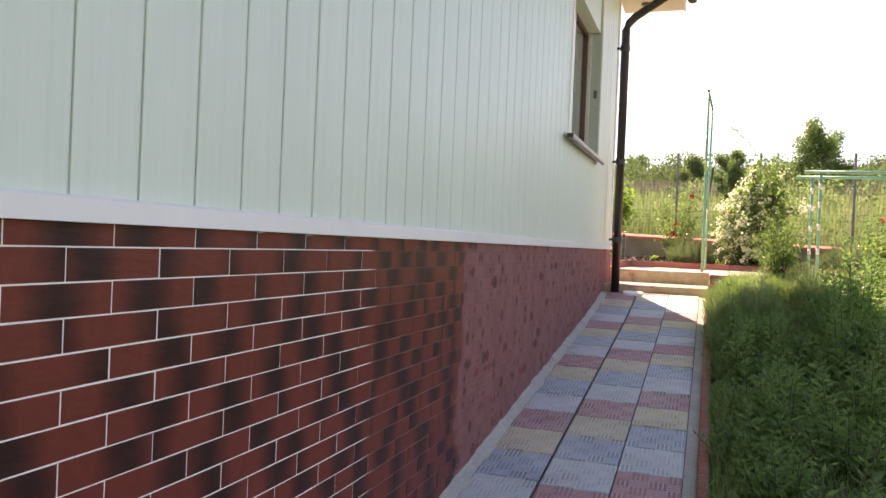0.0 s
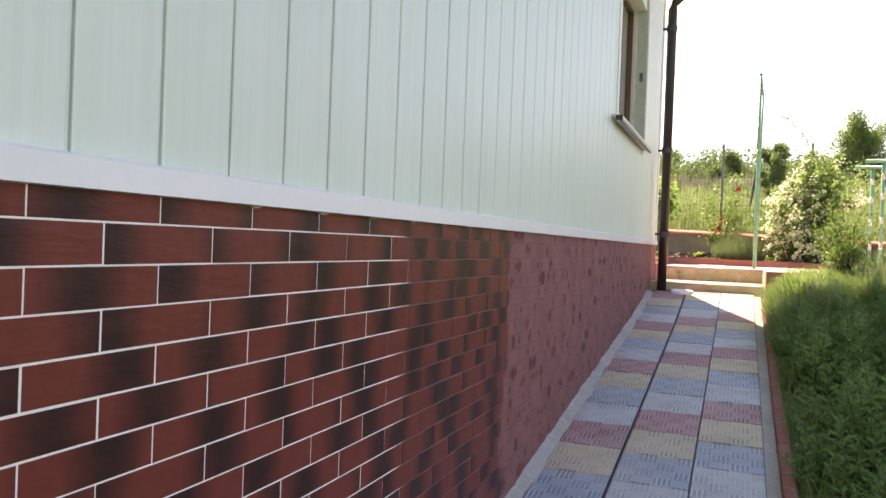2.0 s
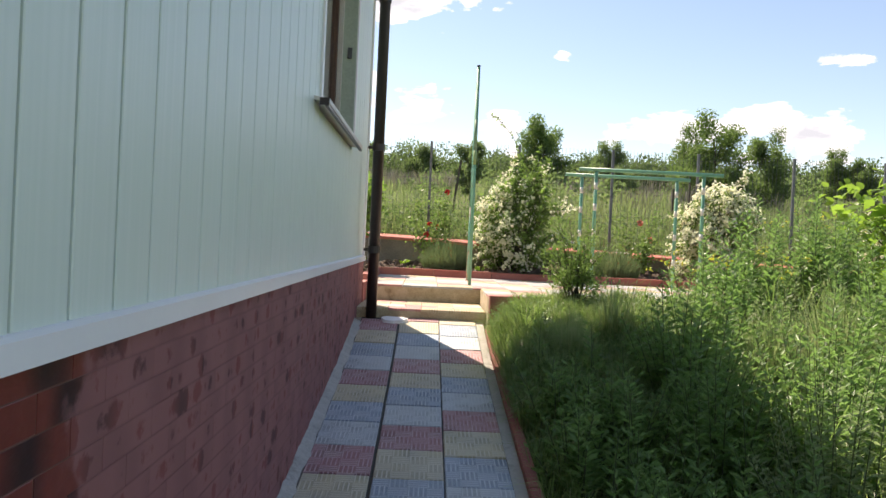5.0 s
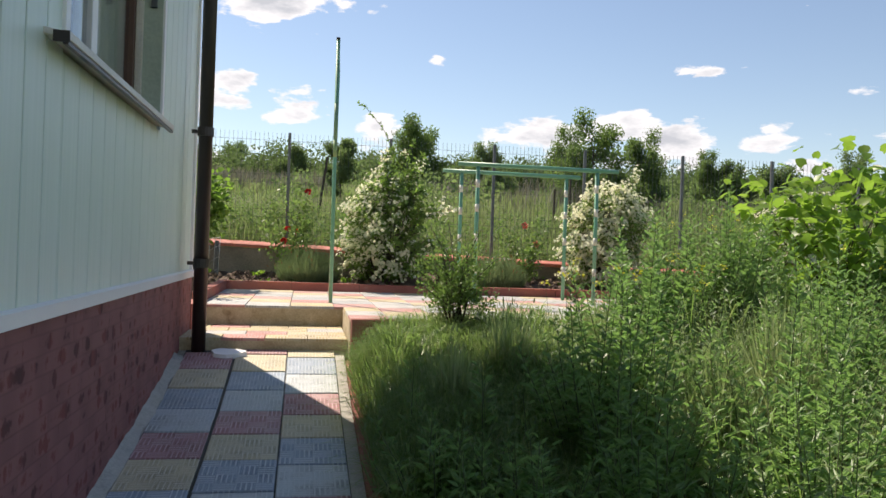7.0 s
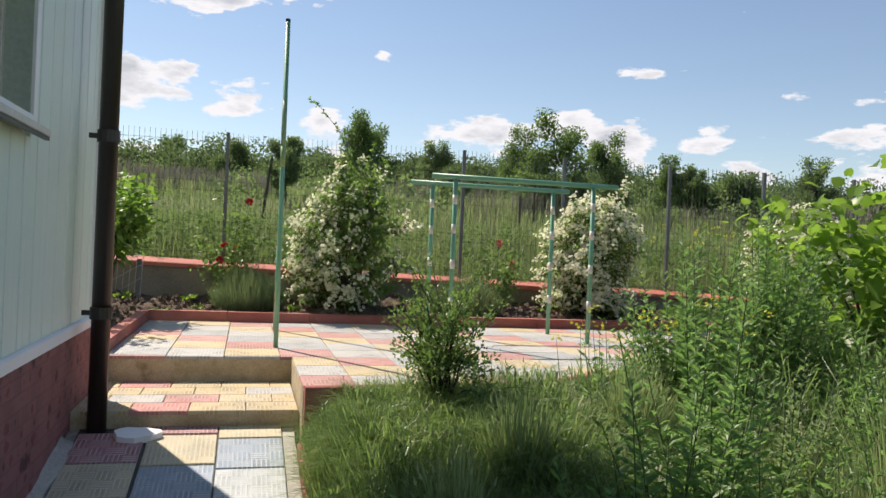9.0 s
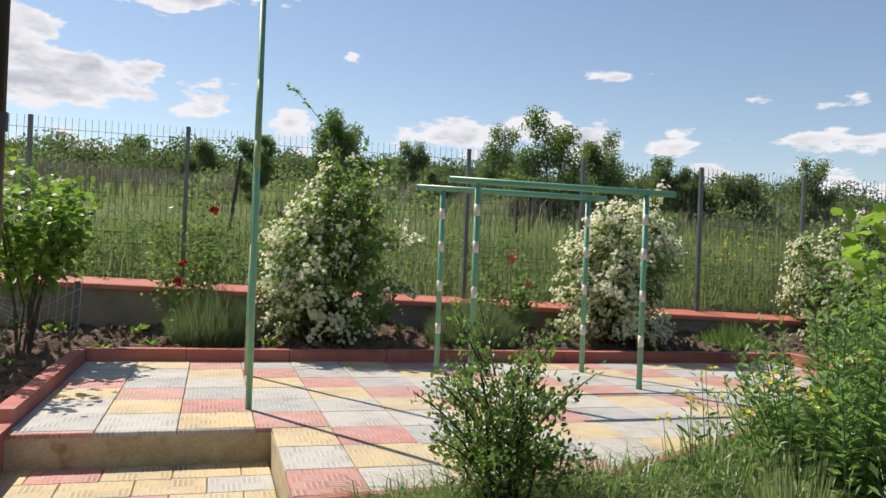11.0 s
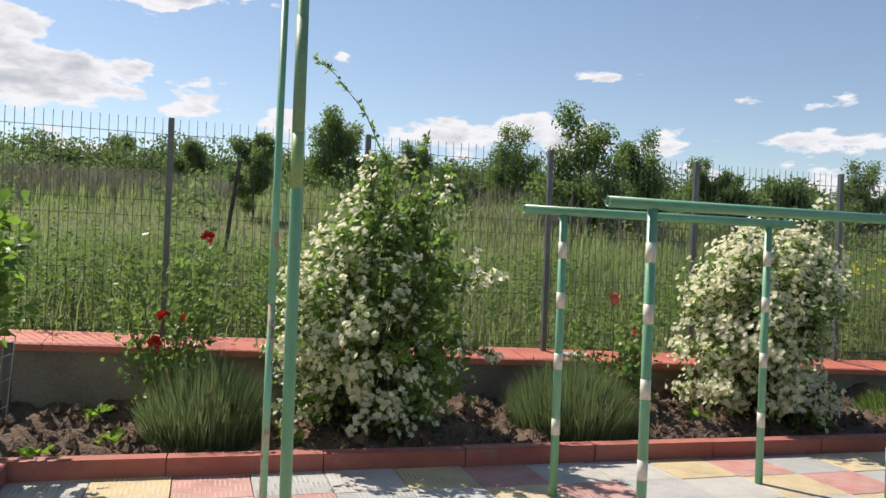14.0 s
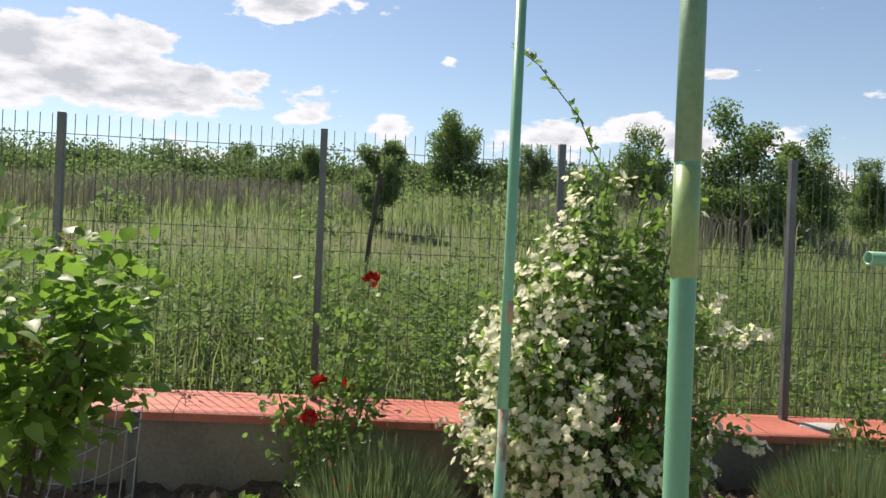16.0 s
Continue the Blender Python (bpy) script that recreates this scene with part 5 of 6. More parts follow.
def build_weeds():
    rng = np.random.default_rng(51)
    p = scatter(70000, 0.03, 9.0, -2.0, 12.5, rng, weedy)
    low = np.clip((p[:, 0] - 0.05) / 0.35, 0.45, 1.0)
    patch = np.array([noise.noise(Vector((x * 0.9, y * 0.9, 2))) for x, y, z in p])
    h = (0.20 + 0.20 * rng.random(len(p)) + 0.26 * patch) * low
    h *= np.where((p[:, 0] < 2.2) & (p[:, 1] > 0.5), 0.72, 1.0)
    v, q, t = blade_arrays(p, np.maximum(h, 0.08), 0.45 + 0.7 * rng.random(len(p)), 0.0028 + 0.003 * rng.random(len(p)), rng)
    tagged(new("wild_grass", mesh_np("wild_grass", v, q, t, L_GRASS)), "long unmown grass beside the path", "grass", kind="stuff")
    # tall arching grass out in the sun, and the rough fringe along the court's front edge and the kerb
    p1 = scatter(13000, 1.1, 6.5, 3.0, 10.5, rng, weedy)
    p1 = p1[(p1[:, 0] > 2.1) | (p1[:, 1] < 7.7)]
    p2 = scatter(8000, 0.03, 2.6, 7.3, 9.8, rng, weedy)
    p4 = scatter(14000, 0.03, 1.35, 6.6, 8.8, rng, weedy)
    p3 = scatter(5000, 0.035, 0.22, -1.0, 8.6, rng, weedy)
    p5 = scatter(5000, 0.03, 0.7, 8.1, 8.8, rng, weedy)
    tall = []
    for q, lo, hi, w in ((p1, 0.34, 0.70, 0.0030), (p2, 0.14, 0.30, 0.0026), (p3, 0.12, 0.30, 0.0026), (p4, 0.20, 0.40, 0.0026), (p5, 0.18, 0.34, 0.0026)):
        k = np.array([noise.noise(Vector((x * 1.4, y * 1.4, 9))) for x, y, z in q])
        tall.append(blade_arrays(q, np.maximum(0.08, (lo + (hi - lo) * rng.random(len(q))) * (1.0 + 0.7 * k)), 0.5 + 0.7 * rng.random(len(q)), w * (0.7 + 0.7 * rng.random(len(q))), rng))
    tagged(new("tall_grass", stack_mesh("tall_grass", tall, L_TALL)), "tall arching seeding grass in the sun", "grass", kind="stuff")
    # leafy weeds
    s = scatter(900, 0.12, 8.0, 0.0, 12.0, rng, weedy)
    hh = 0.22 + 0.30 * rng.random(len(s)) + np.clip((s[:, 0] - 0.5) * 0.28, 0, 0.55) * np.clip((s[:, 1] - 3.0) / 2.0, 0.25, 1.0)
    hh *= np.where(s[:, 1] > 7.3, 0.55, 1.0)
    cs, ds, sz = [], [], []
    groups = []
    for (x, y, z), h in zip(s, hh):
        n = int(34 * h / 0.4)
        u = rng.random(n)
        a = rng.random(n) * 6.28
        lx, ly = rng.normal() * 0.06, rng.normal() * 0.06
        cs.append(np.stack([x + lx * u + np.cos(a) * 0.02, y + ly * u + np.sin(a) * 0.02, z + h * u], 1))
        ds.append(np.stack([np.cos(a), np.sin(a), 0.35 + 0.4 * rng.random(n)], 1))
        sz.append((0.04 + 0.05 * rng.random(n)) * (1.15 - 0.6 * u))
        groups.append(((x, y, z), (x + lx, y + ly, z + h)))
    v, t = leaf_arrays(np.concatenate(cs), np.concatenate(ds), np.concatenate(sz), 0.28, 0.3, rng)
    tagged(new("leafy_weeds", mesh_np("leafy_weeds", v, None, t, L_WEED)), "tall leafy weeds crowding the garden", "weeds", kind="stuff")
    vs, qs = [], []
    for a, b in groups:
        o = len(vs)
        for e, r in ((a, 0.004), (b, 0.0015)):
            vs += [(e[0] + r, e[1], e[2]), (e[0] - r * 0.5, e[1] + r * 0.8, e[2]), (e[0] - r * 0.5, e[1] - r * 0.8, e[2])]
        qs += [(o + k, o + (k + 1) % 3, o + 3 + (k + 1) % 3, o + 3 + k) for k in range(3)]
    tagged(new("weed_stalks", mesh_from("weed_stalks", vs, qs, M_STEM)), "thin green stalks of the tall weeds", "weeds", kind="stuff")


build_weeds()


def build_field():
    rng = np.random.default_rng(61)
    parts = []
    for n, y0, y1, hh, w in ((46000, 13.45, 18, 0.46, 0.0036), (46000, 18, 30, 0.40, 0.007), (34000, 30, 56, 0.36, 0.014)):
        sp = (y1 - 5) * 1.3
        p = scatter(n, -0.45 * sp, 1.1 * sp, y0, y1, rng)
        clump = np.array([noise.noise(Vector((x * 0.55, y * 0.4, 6))) for x, y, z in p])
        h = hh * (0.45 + 0.65 * rng.random(len(p))) * (1.0 + 0.9 * clump)
        v, q, t = blade_arrays(p, h, 0.2 + 0.4 * rng.random(len(p)), w * (0.7 + 0.6 * rng.random(len(p))), rng)
        parts.append((v, q, t))
    tagged(new("meadow_grass", stack_mesh("meadow_grass", parts, L_FIELD)), "tall wild meadow grass behind the fence", "grass", kind="stuff")
    s = scatter(850, -4, 9, 13.5, 16.8, rng)
    cs, ds, sz = [], [], []
    for x, y, z in s:
        k = 0.5 + 0.9 * noise.noise(Vector((x * 1.1, y * 1.1, 4)))
        h = (0.25 + 0.45 * rng.random()) * (1.2 if x < 1.2 else 0.85) * max(0.25, 0.35 + k)
        n = int(20 + 36 * max(0.0, k))
        u = rng.random(n)
        a = rng.random(n) * 6.28
        cs.append(np.stack([x + np.cos(a) * 0.03, y + np.sin(a) * 0.03, z + h * u], 1))
        ds.append(np.stack([np.cos(a), np.sin(a), 0.5 * rng.random(n)], 1))
        sz.append((0.045 + 0.045 * rng.random(n)) * (1.1 - 0.5 * u))
    v, t = leaf_arrays(np.concatenate(cs), np.concatenate(ds), np.concatenate(sz), 0.4, 0.3, rng)
    rich = []
    for x, y, z in scatter(330, -2.2, 0.7, 13.5, 15.4, rng):
        k = noise.noise(Vector((x * 1.6, y * 1.6, 12)))
        h = (0.22 + 0.40 * rng.random()) * max(0.35, 1.0 + 1.1 * k)
        n = int(26 + 30 * max(0.0, k + 0.3))
        u, a = rng.random(n), rng.random(n) * 6.28
        rich.append((np.stack([x + np.cos(a) * 0.05 * u, y + np.sin(a) * 0.05 * u, z + h * u], 1), np.stack([np.cos(a), np.sin(a), 0.3 + 0.6 * rng.random(n)], 1), (0.035 + 0.045 * rng.random(n)) * (1.15 - 0.6 * u)))
    v2, t2 = oval_arrays(np.concatenate([q[0] for q in rich]), np.concatenate([q[1] for q in rich]), np.concatenate([q[2] for q in rich]), 0.42, rng)
    tagged(new("lush_weeds", mesh_np("lush_weeds", v2, None, t2, L_MEADOW)), "lush bright weeds crowding the fence foot", "weeds", kind="stuff")
    tagged(new("meadow_weeds", mesh_np("meadow_weeds", v, None, t, L_MEADOW)), "leafy weeds growing along the fence", "weeds", kind="stuff")


build_field()


def build_thicket():
    """Grey-brown dry brush standing in patches over the slope."""
    rng = np.random.default_rng(64)
    p = np.concatenate([scatter(9000, -12, 0.5, 23, 36, rng), scatter(7000, 4, 22, 20, 34, rng)])
    k = np.array([noise.noise(Vector((x * 0.28, y * 0.22, 15))) for x, y, z in p])
    p, k = p[k > 0.05], k[k > 0.05]
    h = 0.35 + 1.1 * k + 0.3 * rng.random(len(p))
    v, q, t = blade_arrays(p, h, 0.15 + 0.35 * rng.random(len(p)), 0.008 + 0.006 * rng.random(len(p)), rng)
    tagged(new("dry_thicket", mesh_np("dry_thicket", v, q, t, L_THICKET)), "grey-brown dry brush in the meadow", "brush", kind="stuff")


build_thicket()


def tree(at, height, radius, seed, leaves=3800, leaf=0.16, material=None, trunk=0.25, label="dark green broad-crowned tree in the meadow", spiky=0.3, group="meadow trees"):
    """Tapered trunk, limbs, crown of many small leaves in uneven clumps."""
    rng = np.random.default_rng(seed)
    t = thing("tree", label, "tree", at, group)
    bm = bmesh.new()
    bm_tube(bm, [(0, 0, -0.2), (0.03, 0, height * trunk), (0.0, 0.04, height * 0.7)], 0.035 * height / 2.5, 7, True, 0.01)
    cl = []
    for k in range(20):
        a = rng.random() * 6.28
        u = trunk + (0.95 - trunk) * rng.random()
        r = radius * (0.5 + 0.5 * rng.random()) * (1.0 - 0.55 * max(0, u - 0.5) * 2)
        p0 = Vector((0, 0, height * u * 0.7))
        p1 = Vector((r * math.cos(a), r * math.sin(a), height * min(1.0, u * 0.85 + spiky * rng.random())))
        bm_tube(bm, [p0, p0.lerp(p1, 0.5) + Vector((0, 0, 0.04)), p1], 0.012 * height / 2.5, 5, True, 0.004)
        cl += [tuple(p0.lerp(p1, f)) for f in (0.5, 0.75, 0.9, 1.0)]
    part("trunk", bm, M_BARK, t)
    cl = np.array(cl)
    idx = rng.integers(0, len(cl), leaves)
    c = cl[idx] + np.clip(rng.normal(size=(leaves, 3)), -1.6, 1.6) * radius * 0.16
    c[:, 2] = np.maximum(c[:, 2], height * trunk * 0.5)
    d = rng.normal(size=(leaves, 3)) + np.array([0, 0, 0.2])
    v, tr = leaf_arrays(c, d, leaf * (0.6 + 0.8 * rng.random(leaves)), 0.6, 0.3, rng)
    piece("crown", mesh_np("crown", v, None, tr, material or L_TREE), t)
    return t


# x, y, height of the top, radius of the crown, leaf colour
for k, (x, y, top, r, leaf) in enumerate((
        (4.49, 37.06, 7.77, 1.27, L_TREE),
        (6.68, 21.83, 5.48, 0.88, L_TREE),
        (8.15, 22.19, 5.21, 0.69, L_TREE),
        (10.74, 35.33, 7.29, 1.1, L_TREE),
        (-0.82, 42.44, 6.76, 1.03, L_TREE2),
        (0.44, 21.72, 4.69, 0.42, L_TREE2),
        (8.46, 41.33, 7.34, 0.96, L_TREE2),
        (10.99, 23.94, 5.07, 0.51, L_TREE),
        (15.01, 23.23, 5.2, 0.65, L_TREE2),
        (11.54, 23.56, 4.86, 0.44, L_TREE),
        (5.5, 26.58, 4.65, 0.51, L_TREE2),
        (12.36, 22.92, 4.45, 0.88, L_TREE2),
        (-4.88, 55.23, 8.36, 1.06, L_TREE),
        (6.42, 22.51, 3.88, 0.36, L_TREE),
)):
    z = ground_z(x, y)
    tree((x, y, z), max(0.9, top - z), r, 80 + k, 14000, max(0.045, r * 0.08), leaf, 0.07, "grey-green young tree in the meadow" if leaf is L_TREE2 else "dark green leafy tree in the meadow")

def build_hedge():
    """Far belt of scrub along the crest of the meadow."""
    rng = np.random.default_rng(71)
    cs = []
    for k in range(640):
        a = radians(-40 + 115 * rng.random())
        r = 39 + 15 * rng.random()
        x, y = math.sin(a) * r, 5 + math.cos(a) * r
        if y < 14:
            continue
        R = 0.8 + 0.8 * rng.random() ** 1.8
        centre = np.array([x, y, ground_z(x, y) + R * 0.5])
        lumps = unit(rng.normal(size=(9, 3))) * np.array([R * 0.85, R * 0.85, R * 0.6])
        pick = lumps[rng.integers(0, 9, 820)]
        cs.append(centre + pick + np.clip(rng.normal(size=(820, 3)), -1.5, 1.5) * R * 0.26)
    c = np.concatenate(cs)
    v, t = leaf_arrays(c, rng.normal(size=c.shape) + np.array([0, 0, 0.3]), 0.155 * (0.5 + 0.8 * rng.random(len(c))), 0.7, 0.3, rng)
    tagged(new("far_scrub", mesh_np("far_scrub", v, None, t, L_FAR)), "distant belt of green scrub on the crest", "scrub", kind="stuff")


build_hedge()


def build_meadow_scrub():
    """Low wild bushes scattered over the slope."""
    rng = np.random.default_rng(73)
    cs = []
    for k in range(90):
        y = 19 + 26 * rng.random()
        x = -0.35 * (y - 8) + 1.45 * (y - 8) * rng.random()
        R = 0.25 + 0.55 * rng.random()
        n = 260
        u = unit(rng.normal(size=(n, 3))) * rng.random((n, 1)) ** 0.4
        cs.append(np.array([x, y, ground_z(x, y) + R * 0.6]) + u * np.array([R * 1.4, R * 1.4, R]))
    c = np.concatenate(cs)
    v, t = leaf_arrays(c, rng.normal(size=c.shape) + np.array([0, 0, 0.3]), 0.11 * (0.5 + 0.8 * rng.random(len(c))), 0.6, 0.3, rng)
    tagged(new("meadow_scrub", mesh_np("meadow_scrub", v, None, t, L_TREE2)), "low wild bushes scattered over the meadow", "scrub", kind="stuff")


build_meadow_scrub()


def weed_clump(x, y, radius, height, material, seed, label):
    """Upright stalks, each with lobed leaves that grow smaller towards its nodding top."""
    rng = np.random.default_rng(seed)
    t = thing("weed_clump", label, "weeds", (x, y, ground_z(x, y) - 0.02), "weed clumps")
    feathery = material is L_ARTEM
    bm = bmesh.new()
    cs, ds, sz = [], [], []
    for k in range(int(85 * radius)):
        a, r = rng.random() * 6.28, radius * math.sqrt(rng.random())
        h = height * (1.12 - 0.6 * (r / radius) ** 2) * (0.70 + 0.40 * rng.random())
        p0 = np.array([r * 0.6 * math.cos(a), r * 0.6 * math.sin(a), 0])
        p2 = np.array([r * 1.25 * math.cos(a) + rng.normal() * 0.05, r * 1.25 * math.sin(a) + rng.normal() * 0.05, h])
        p1 = (p0 + p2) / 2 + np.array([0, 0, 0.05 * h])
        bm_tube(bm, [tuple(p0), tuple(p1), tuple(p2)], 0.0045, 4, True, 0.0015)
        n = int(h * (56 if feathery else 48))
        u = np.linspace(0.12, 1.0, n)
        stalk = np.where(u[:, None] < 0.5, p0 + (p1 - p0) * 2 * u[:, None], p1 + (p2 - p1) * (2 * u[:, None] - 1))
        ang = np.arange(n) * 2.4 + rng.random() * 6.28
        lean = 0.15 + 0.5 * rng.random(n) + 0.5 * u ** 3
        d = np.stack([np.cos(ang), np.sin(ang), lean], 1)
        ln = (0.108 if not feathery else 0.085) * (1.15 - 0.8 * u) * (0.75 + 0.5 * rng.random(n))
        side = np.stack([-np.sin(ang), np.cos(ang), np.zeros(n)], 1)
        dn = unit(d)
        for f, sw, fr in ((0.05, 0.0, 1.0), (0.35, 0.8, 0.5), (0.35, -0.8, 0.5), (0.62, 0.7, 0.38), (0.62, -0.7, 0.38)):
            cs.append(stalk + dn * (ln * f)[:, None])
            ds.append(dn + side * sw)
            sz.append(ln * fr)
    part("stalk_mass", bm, M_STEM, t)["kind"] = "stuff"
    v, tr = leaf_arrays(np.concatenate(cs), np.concatenate(ds), np.concatenate(sz), 0.2 if feathery else 0.30, 0.25, rng)
    piece("foliage", mesh_np("foliage", v, None, tr, material), t)["kind"] = "stuff"
    return t


WEEDS = ((1.35, 7.35, 0.36, 0.95, 1), (1.95, 7.7, 0.34, 0.62, 2), (2.5, 7.4, 0.42, 1.0, 0), (1.7, 6.6, 0.40, 0.85, 1), (2.4, 6.4, 0.42, 0.95, 2), (2.9, 7.9, 0.36, 0.70, 0),
         (3.2, 7.0, 0.45, 1.0, 2), (2.0, 5.3, 0.40, 0.8, 2), 
         (2.7, 4.6, 0.42, 0.8, 2), (3.6, 5.7, 0.45, 1.0, 0), (4.3, 7.0, 0.5, 1.1, 1), (2.75, 8.95, 0.26, 0.62, 2), (4.9, 8.4, 0.5, 1.2, 1), (2.25, 8.85, 0.40, 0.92, 1), (2.85, 9.05, 0.42, 1.05, 0), (3.3, 9.4, 0.40, 0.95, 1), (4.6, 9.4, 0.4, 0.9, 0), (5.2, 9.9, 0.5, 1.0, 0),
         (1.0, 6.5, 0.32, 0.70, 1), (0.6, 5.7, 0.26, 0.40, 0), (1.25, 5.5, 0.36, 0.74, 2), (0.7, 4.6, 0.28, 0.42, 1), (1.5, 4.4, 0.36, 0.6, 0), (0.75, 3.4, 0.30, 0.40, 0), (0.45, 2.4, 0.24, 0.36, 0), (0.95, 2.6, 0.30, 0.46, 1), (0.6, 1.5, 0.26, 0.38, 1), (0.35, 4.0, 0.2, 0.34, 0), (0.35, 6.4, 0.22, 0.36, 1), (1.0, 3.9, 0.28, 0.46, 2), (1.6, 3.2, 0.36, 0.55, 1), (1.05, 7.1, 0.3, 0.80, 1),
         (0.22, 6.65, 0.20, 0.42, 0), (0.24, 5.95, 0.20, 0.40, 1), (0.24, 5.25, 0.20, 0.38, 0), (0.26, 4.5, 0.20, 0.36, 0), (0.24, 3.3, 0.20, 0.34, 1),
         (1.3, 1.9, 0.34, 0.50, 0), (1.2, 3.0, 0.30, 0.52, 0), (1.9, 2.6, 0.36, 0.55, 1), (0.5, 3.0, 0.26, 0.42, 1), (0.85, 1.9, 0.26, 0.42, 0), (0.45, 5.0, 0.24, 0.44, 1), (0.9, 5.2, 0.28, 0.52, 0), (1.5, 3.8, 0.3, 0.58, 1), (0.9, 6.0, 0.28, 0.64, 1), (0.5, 6.2, 0.22, 0.46, 0), (1.45, 6.0, 0.3, 0.80, 0), (2.2, 3.6, 0.36, 0.62, 0), (0.3, 1.9, 0.2, 0.34, 0), (0.6, 0.8, 0.26, 0.36, 0))
for k, (x, y, r, hgt, kind) in enumerate(WEEDS):
    weed_clump(x, y, r, hgt, (L_WEED, L_WEED, L_ARTEM)[kind], 200 + k, ("leafy green weed clump in the long grass", "dense green weed clump in the long grass", "feathery silver-green weed clump in the long grass")[kind])


for k, (x, y, r, h) in enumerate(((2.2, 6.0, 0.26, 0.85), (1.55, 6.9, 0.2, 0.7), (2.75, 5.6, 0.3, 0.9), (3.0, 6.5, 0.28, 1.0), (0.85, 7.95, 0.2, 0.55), (2.1, 7.2, 0.2, 0.85), (3.5, 7.6, 0.3, 1.05), (0.45, 7.5, 0.16, 0.5), (1.5, 5.0, 0.22, 0.6), (1.6, 8.35, 0.2, 0.5))):
    tuft("grass_tuft", "tall wild grass tuft with pale seed heads", "grass", (x, y, ground_z(x, y)), r, h, int(900 * r / 0.25), L_STRAW, 0.0026, 120, L_STRAW, 400 + k, "grass tufts")


def build_yellow_weeds():
    """Thin stalks with small yellow flower heads."""
    rng = np.random.default_rng(91)
    vs, qs, c = [], [], []
    spots = [(1.25 + 1.3 * rng.random(), 8.55 + 0.25 * rng.random(), 0.60) for k in range(16)] + [(2.6 + 2.6 * rng.random(), 7.2 + 2.2 * rng.random(), 0.8) for k in range(6)] + [(3.5 + 3.0 * rng.random(), 13.6 + 0.8 * rng.random(), 0.7) for k in range(30)]
    for x, y, h in spots:
        if 9.0 < y < 12.2 and x < 4.7:
            y = 8.9
        z = ground_z(x, y)
        h = h * (0.7 + 0.4 * rng.random())
        dx, dy = rng.normal() * 0.08, rng.normal() * 0.08
        o = len(vs)
        for (ex, ey, ez), r in (((x, y, z), 0.003), ((x + dx, y + dy, z + h), 0.0012)):
            vs += [(ex + r, ey, ez), (ex - r * 0.5, ey + r * 0.8, ez), (ex - r * 0.5, ey - r * 0.8, ez)]
        qs += [(o + k, o + (k + 1) % 3, o + 3 + (k + 1) % 3, o + 3 + k) for k in range(3)]
        c += [(x + dx + rng.normal() * 0.02, y + dy + rng.normal() * 0.02, z + h + rng.normal() * 0.015) for k in range(7)]
    tagged(new("yellow_weed_stalks", mesh_from("yellow_weed_stalks", vs, qs, M_STEM)), "thin stalks of yellow-flowering weeds", "weeds", kind="stuff")
    c = np.array(c)
    v, t = flower_arrays(c, rng.normal(size=c.shape) + np.array([0, 0, 1.5]), 0.022, rng=rng)
    tagged(new("yellow_weed_flowers", mesh_np("yellow_weed_flowers", v, None, t, L_YEL)), "small yellow weed flowers by the court", "flowers", kind="stuff")


build_yellow_weeds()


def build_clods():
    """Loose clods and dry bits on the dug soil."""
    rng = np.random.default_rng(95)
    vs, fs = [], []
    base = np.array([(1, 0, 0), (0, 1, 0), (-1, 0, 0), (0, -1, 0), (0, 0, 1), (0, 0, -1)], float)
    tri = [(0, 1, 4), (1, 2, 4), (2, 3, 4), (3, 0, 4), (1, 0, 5), (2, 1, 5), (3, 2, 5), (0, 3, 5)]
    for k in range(4200):
        if k < 2500:
            x, y = -1.15 + 6.5 * rng.random(), 12.15 + 0.9 * rng.random()
        else:
            x, y = -3.2 + 1.95 * rng.random(), 10.2 + 2.8 * rng.random()
        s = 0.008 + 0.036 * rng.random() ** 3
        o = len(vs)
        vs += [tuple(p) for p in base * s * (0.6 + 0.7 * rng.random((6, 1))) + rng.normal(size=(6, 3)) * s * 0.15 + np.array([x, y, soil_z(x, y) + s * 0.2])]
        fs += [tuple(o + i for i in f) for f in tri]
    tagged(new("soil_clods", mesh_from("soil_clods", vs, fs, M_SOIL)), "loose clods on the dug soil", "soil", kind="stuff")


build_clods()


def sprout(x, y, seed):
    rng = np.random.default_rng(seed)
    t = thing("sprout", "small pale green seedling in dug soil", "seedling", (x, y, soil_z(x, y)), "seedlings")
    n = 26
    a = rng.random(n) * 6.28
    c = np.stack([np.cos(a) * 0.05 * rng.random(n), np.sin(a) * 0.05 * rng.random(n), 0.05 * rng.random(n)], 1)
    v, tr = leaf_arrays(c, np.stack([np.cos(a), np.sin(a), 0.5 + 0.3 * rng.random(n)], 1), 0.06, 0.5, rng=rng)
    piece("foliage", mesh_np("foliage", v, None, tr, L_BIG), t)


for k, (x, y) in enumerate(((-1.05, 12.35), (-0.85, 12.85), (-0.75, 12.55), (2.75, 12.45), (-1.5, 11.6), (-1.9, 11.0), (-1.45, 12.75), (0.15, 12.25))):
    sprout(x, y, 300 + k)


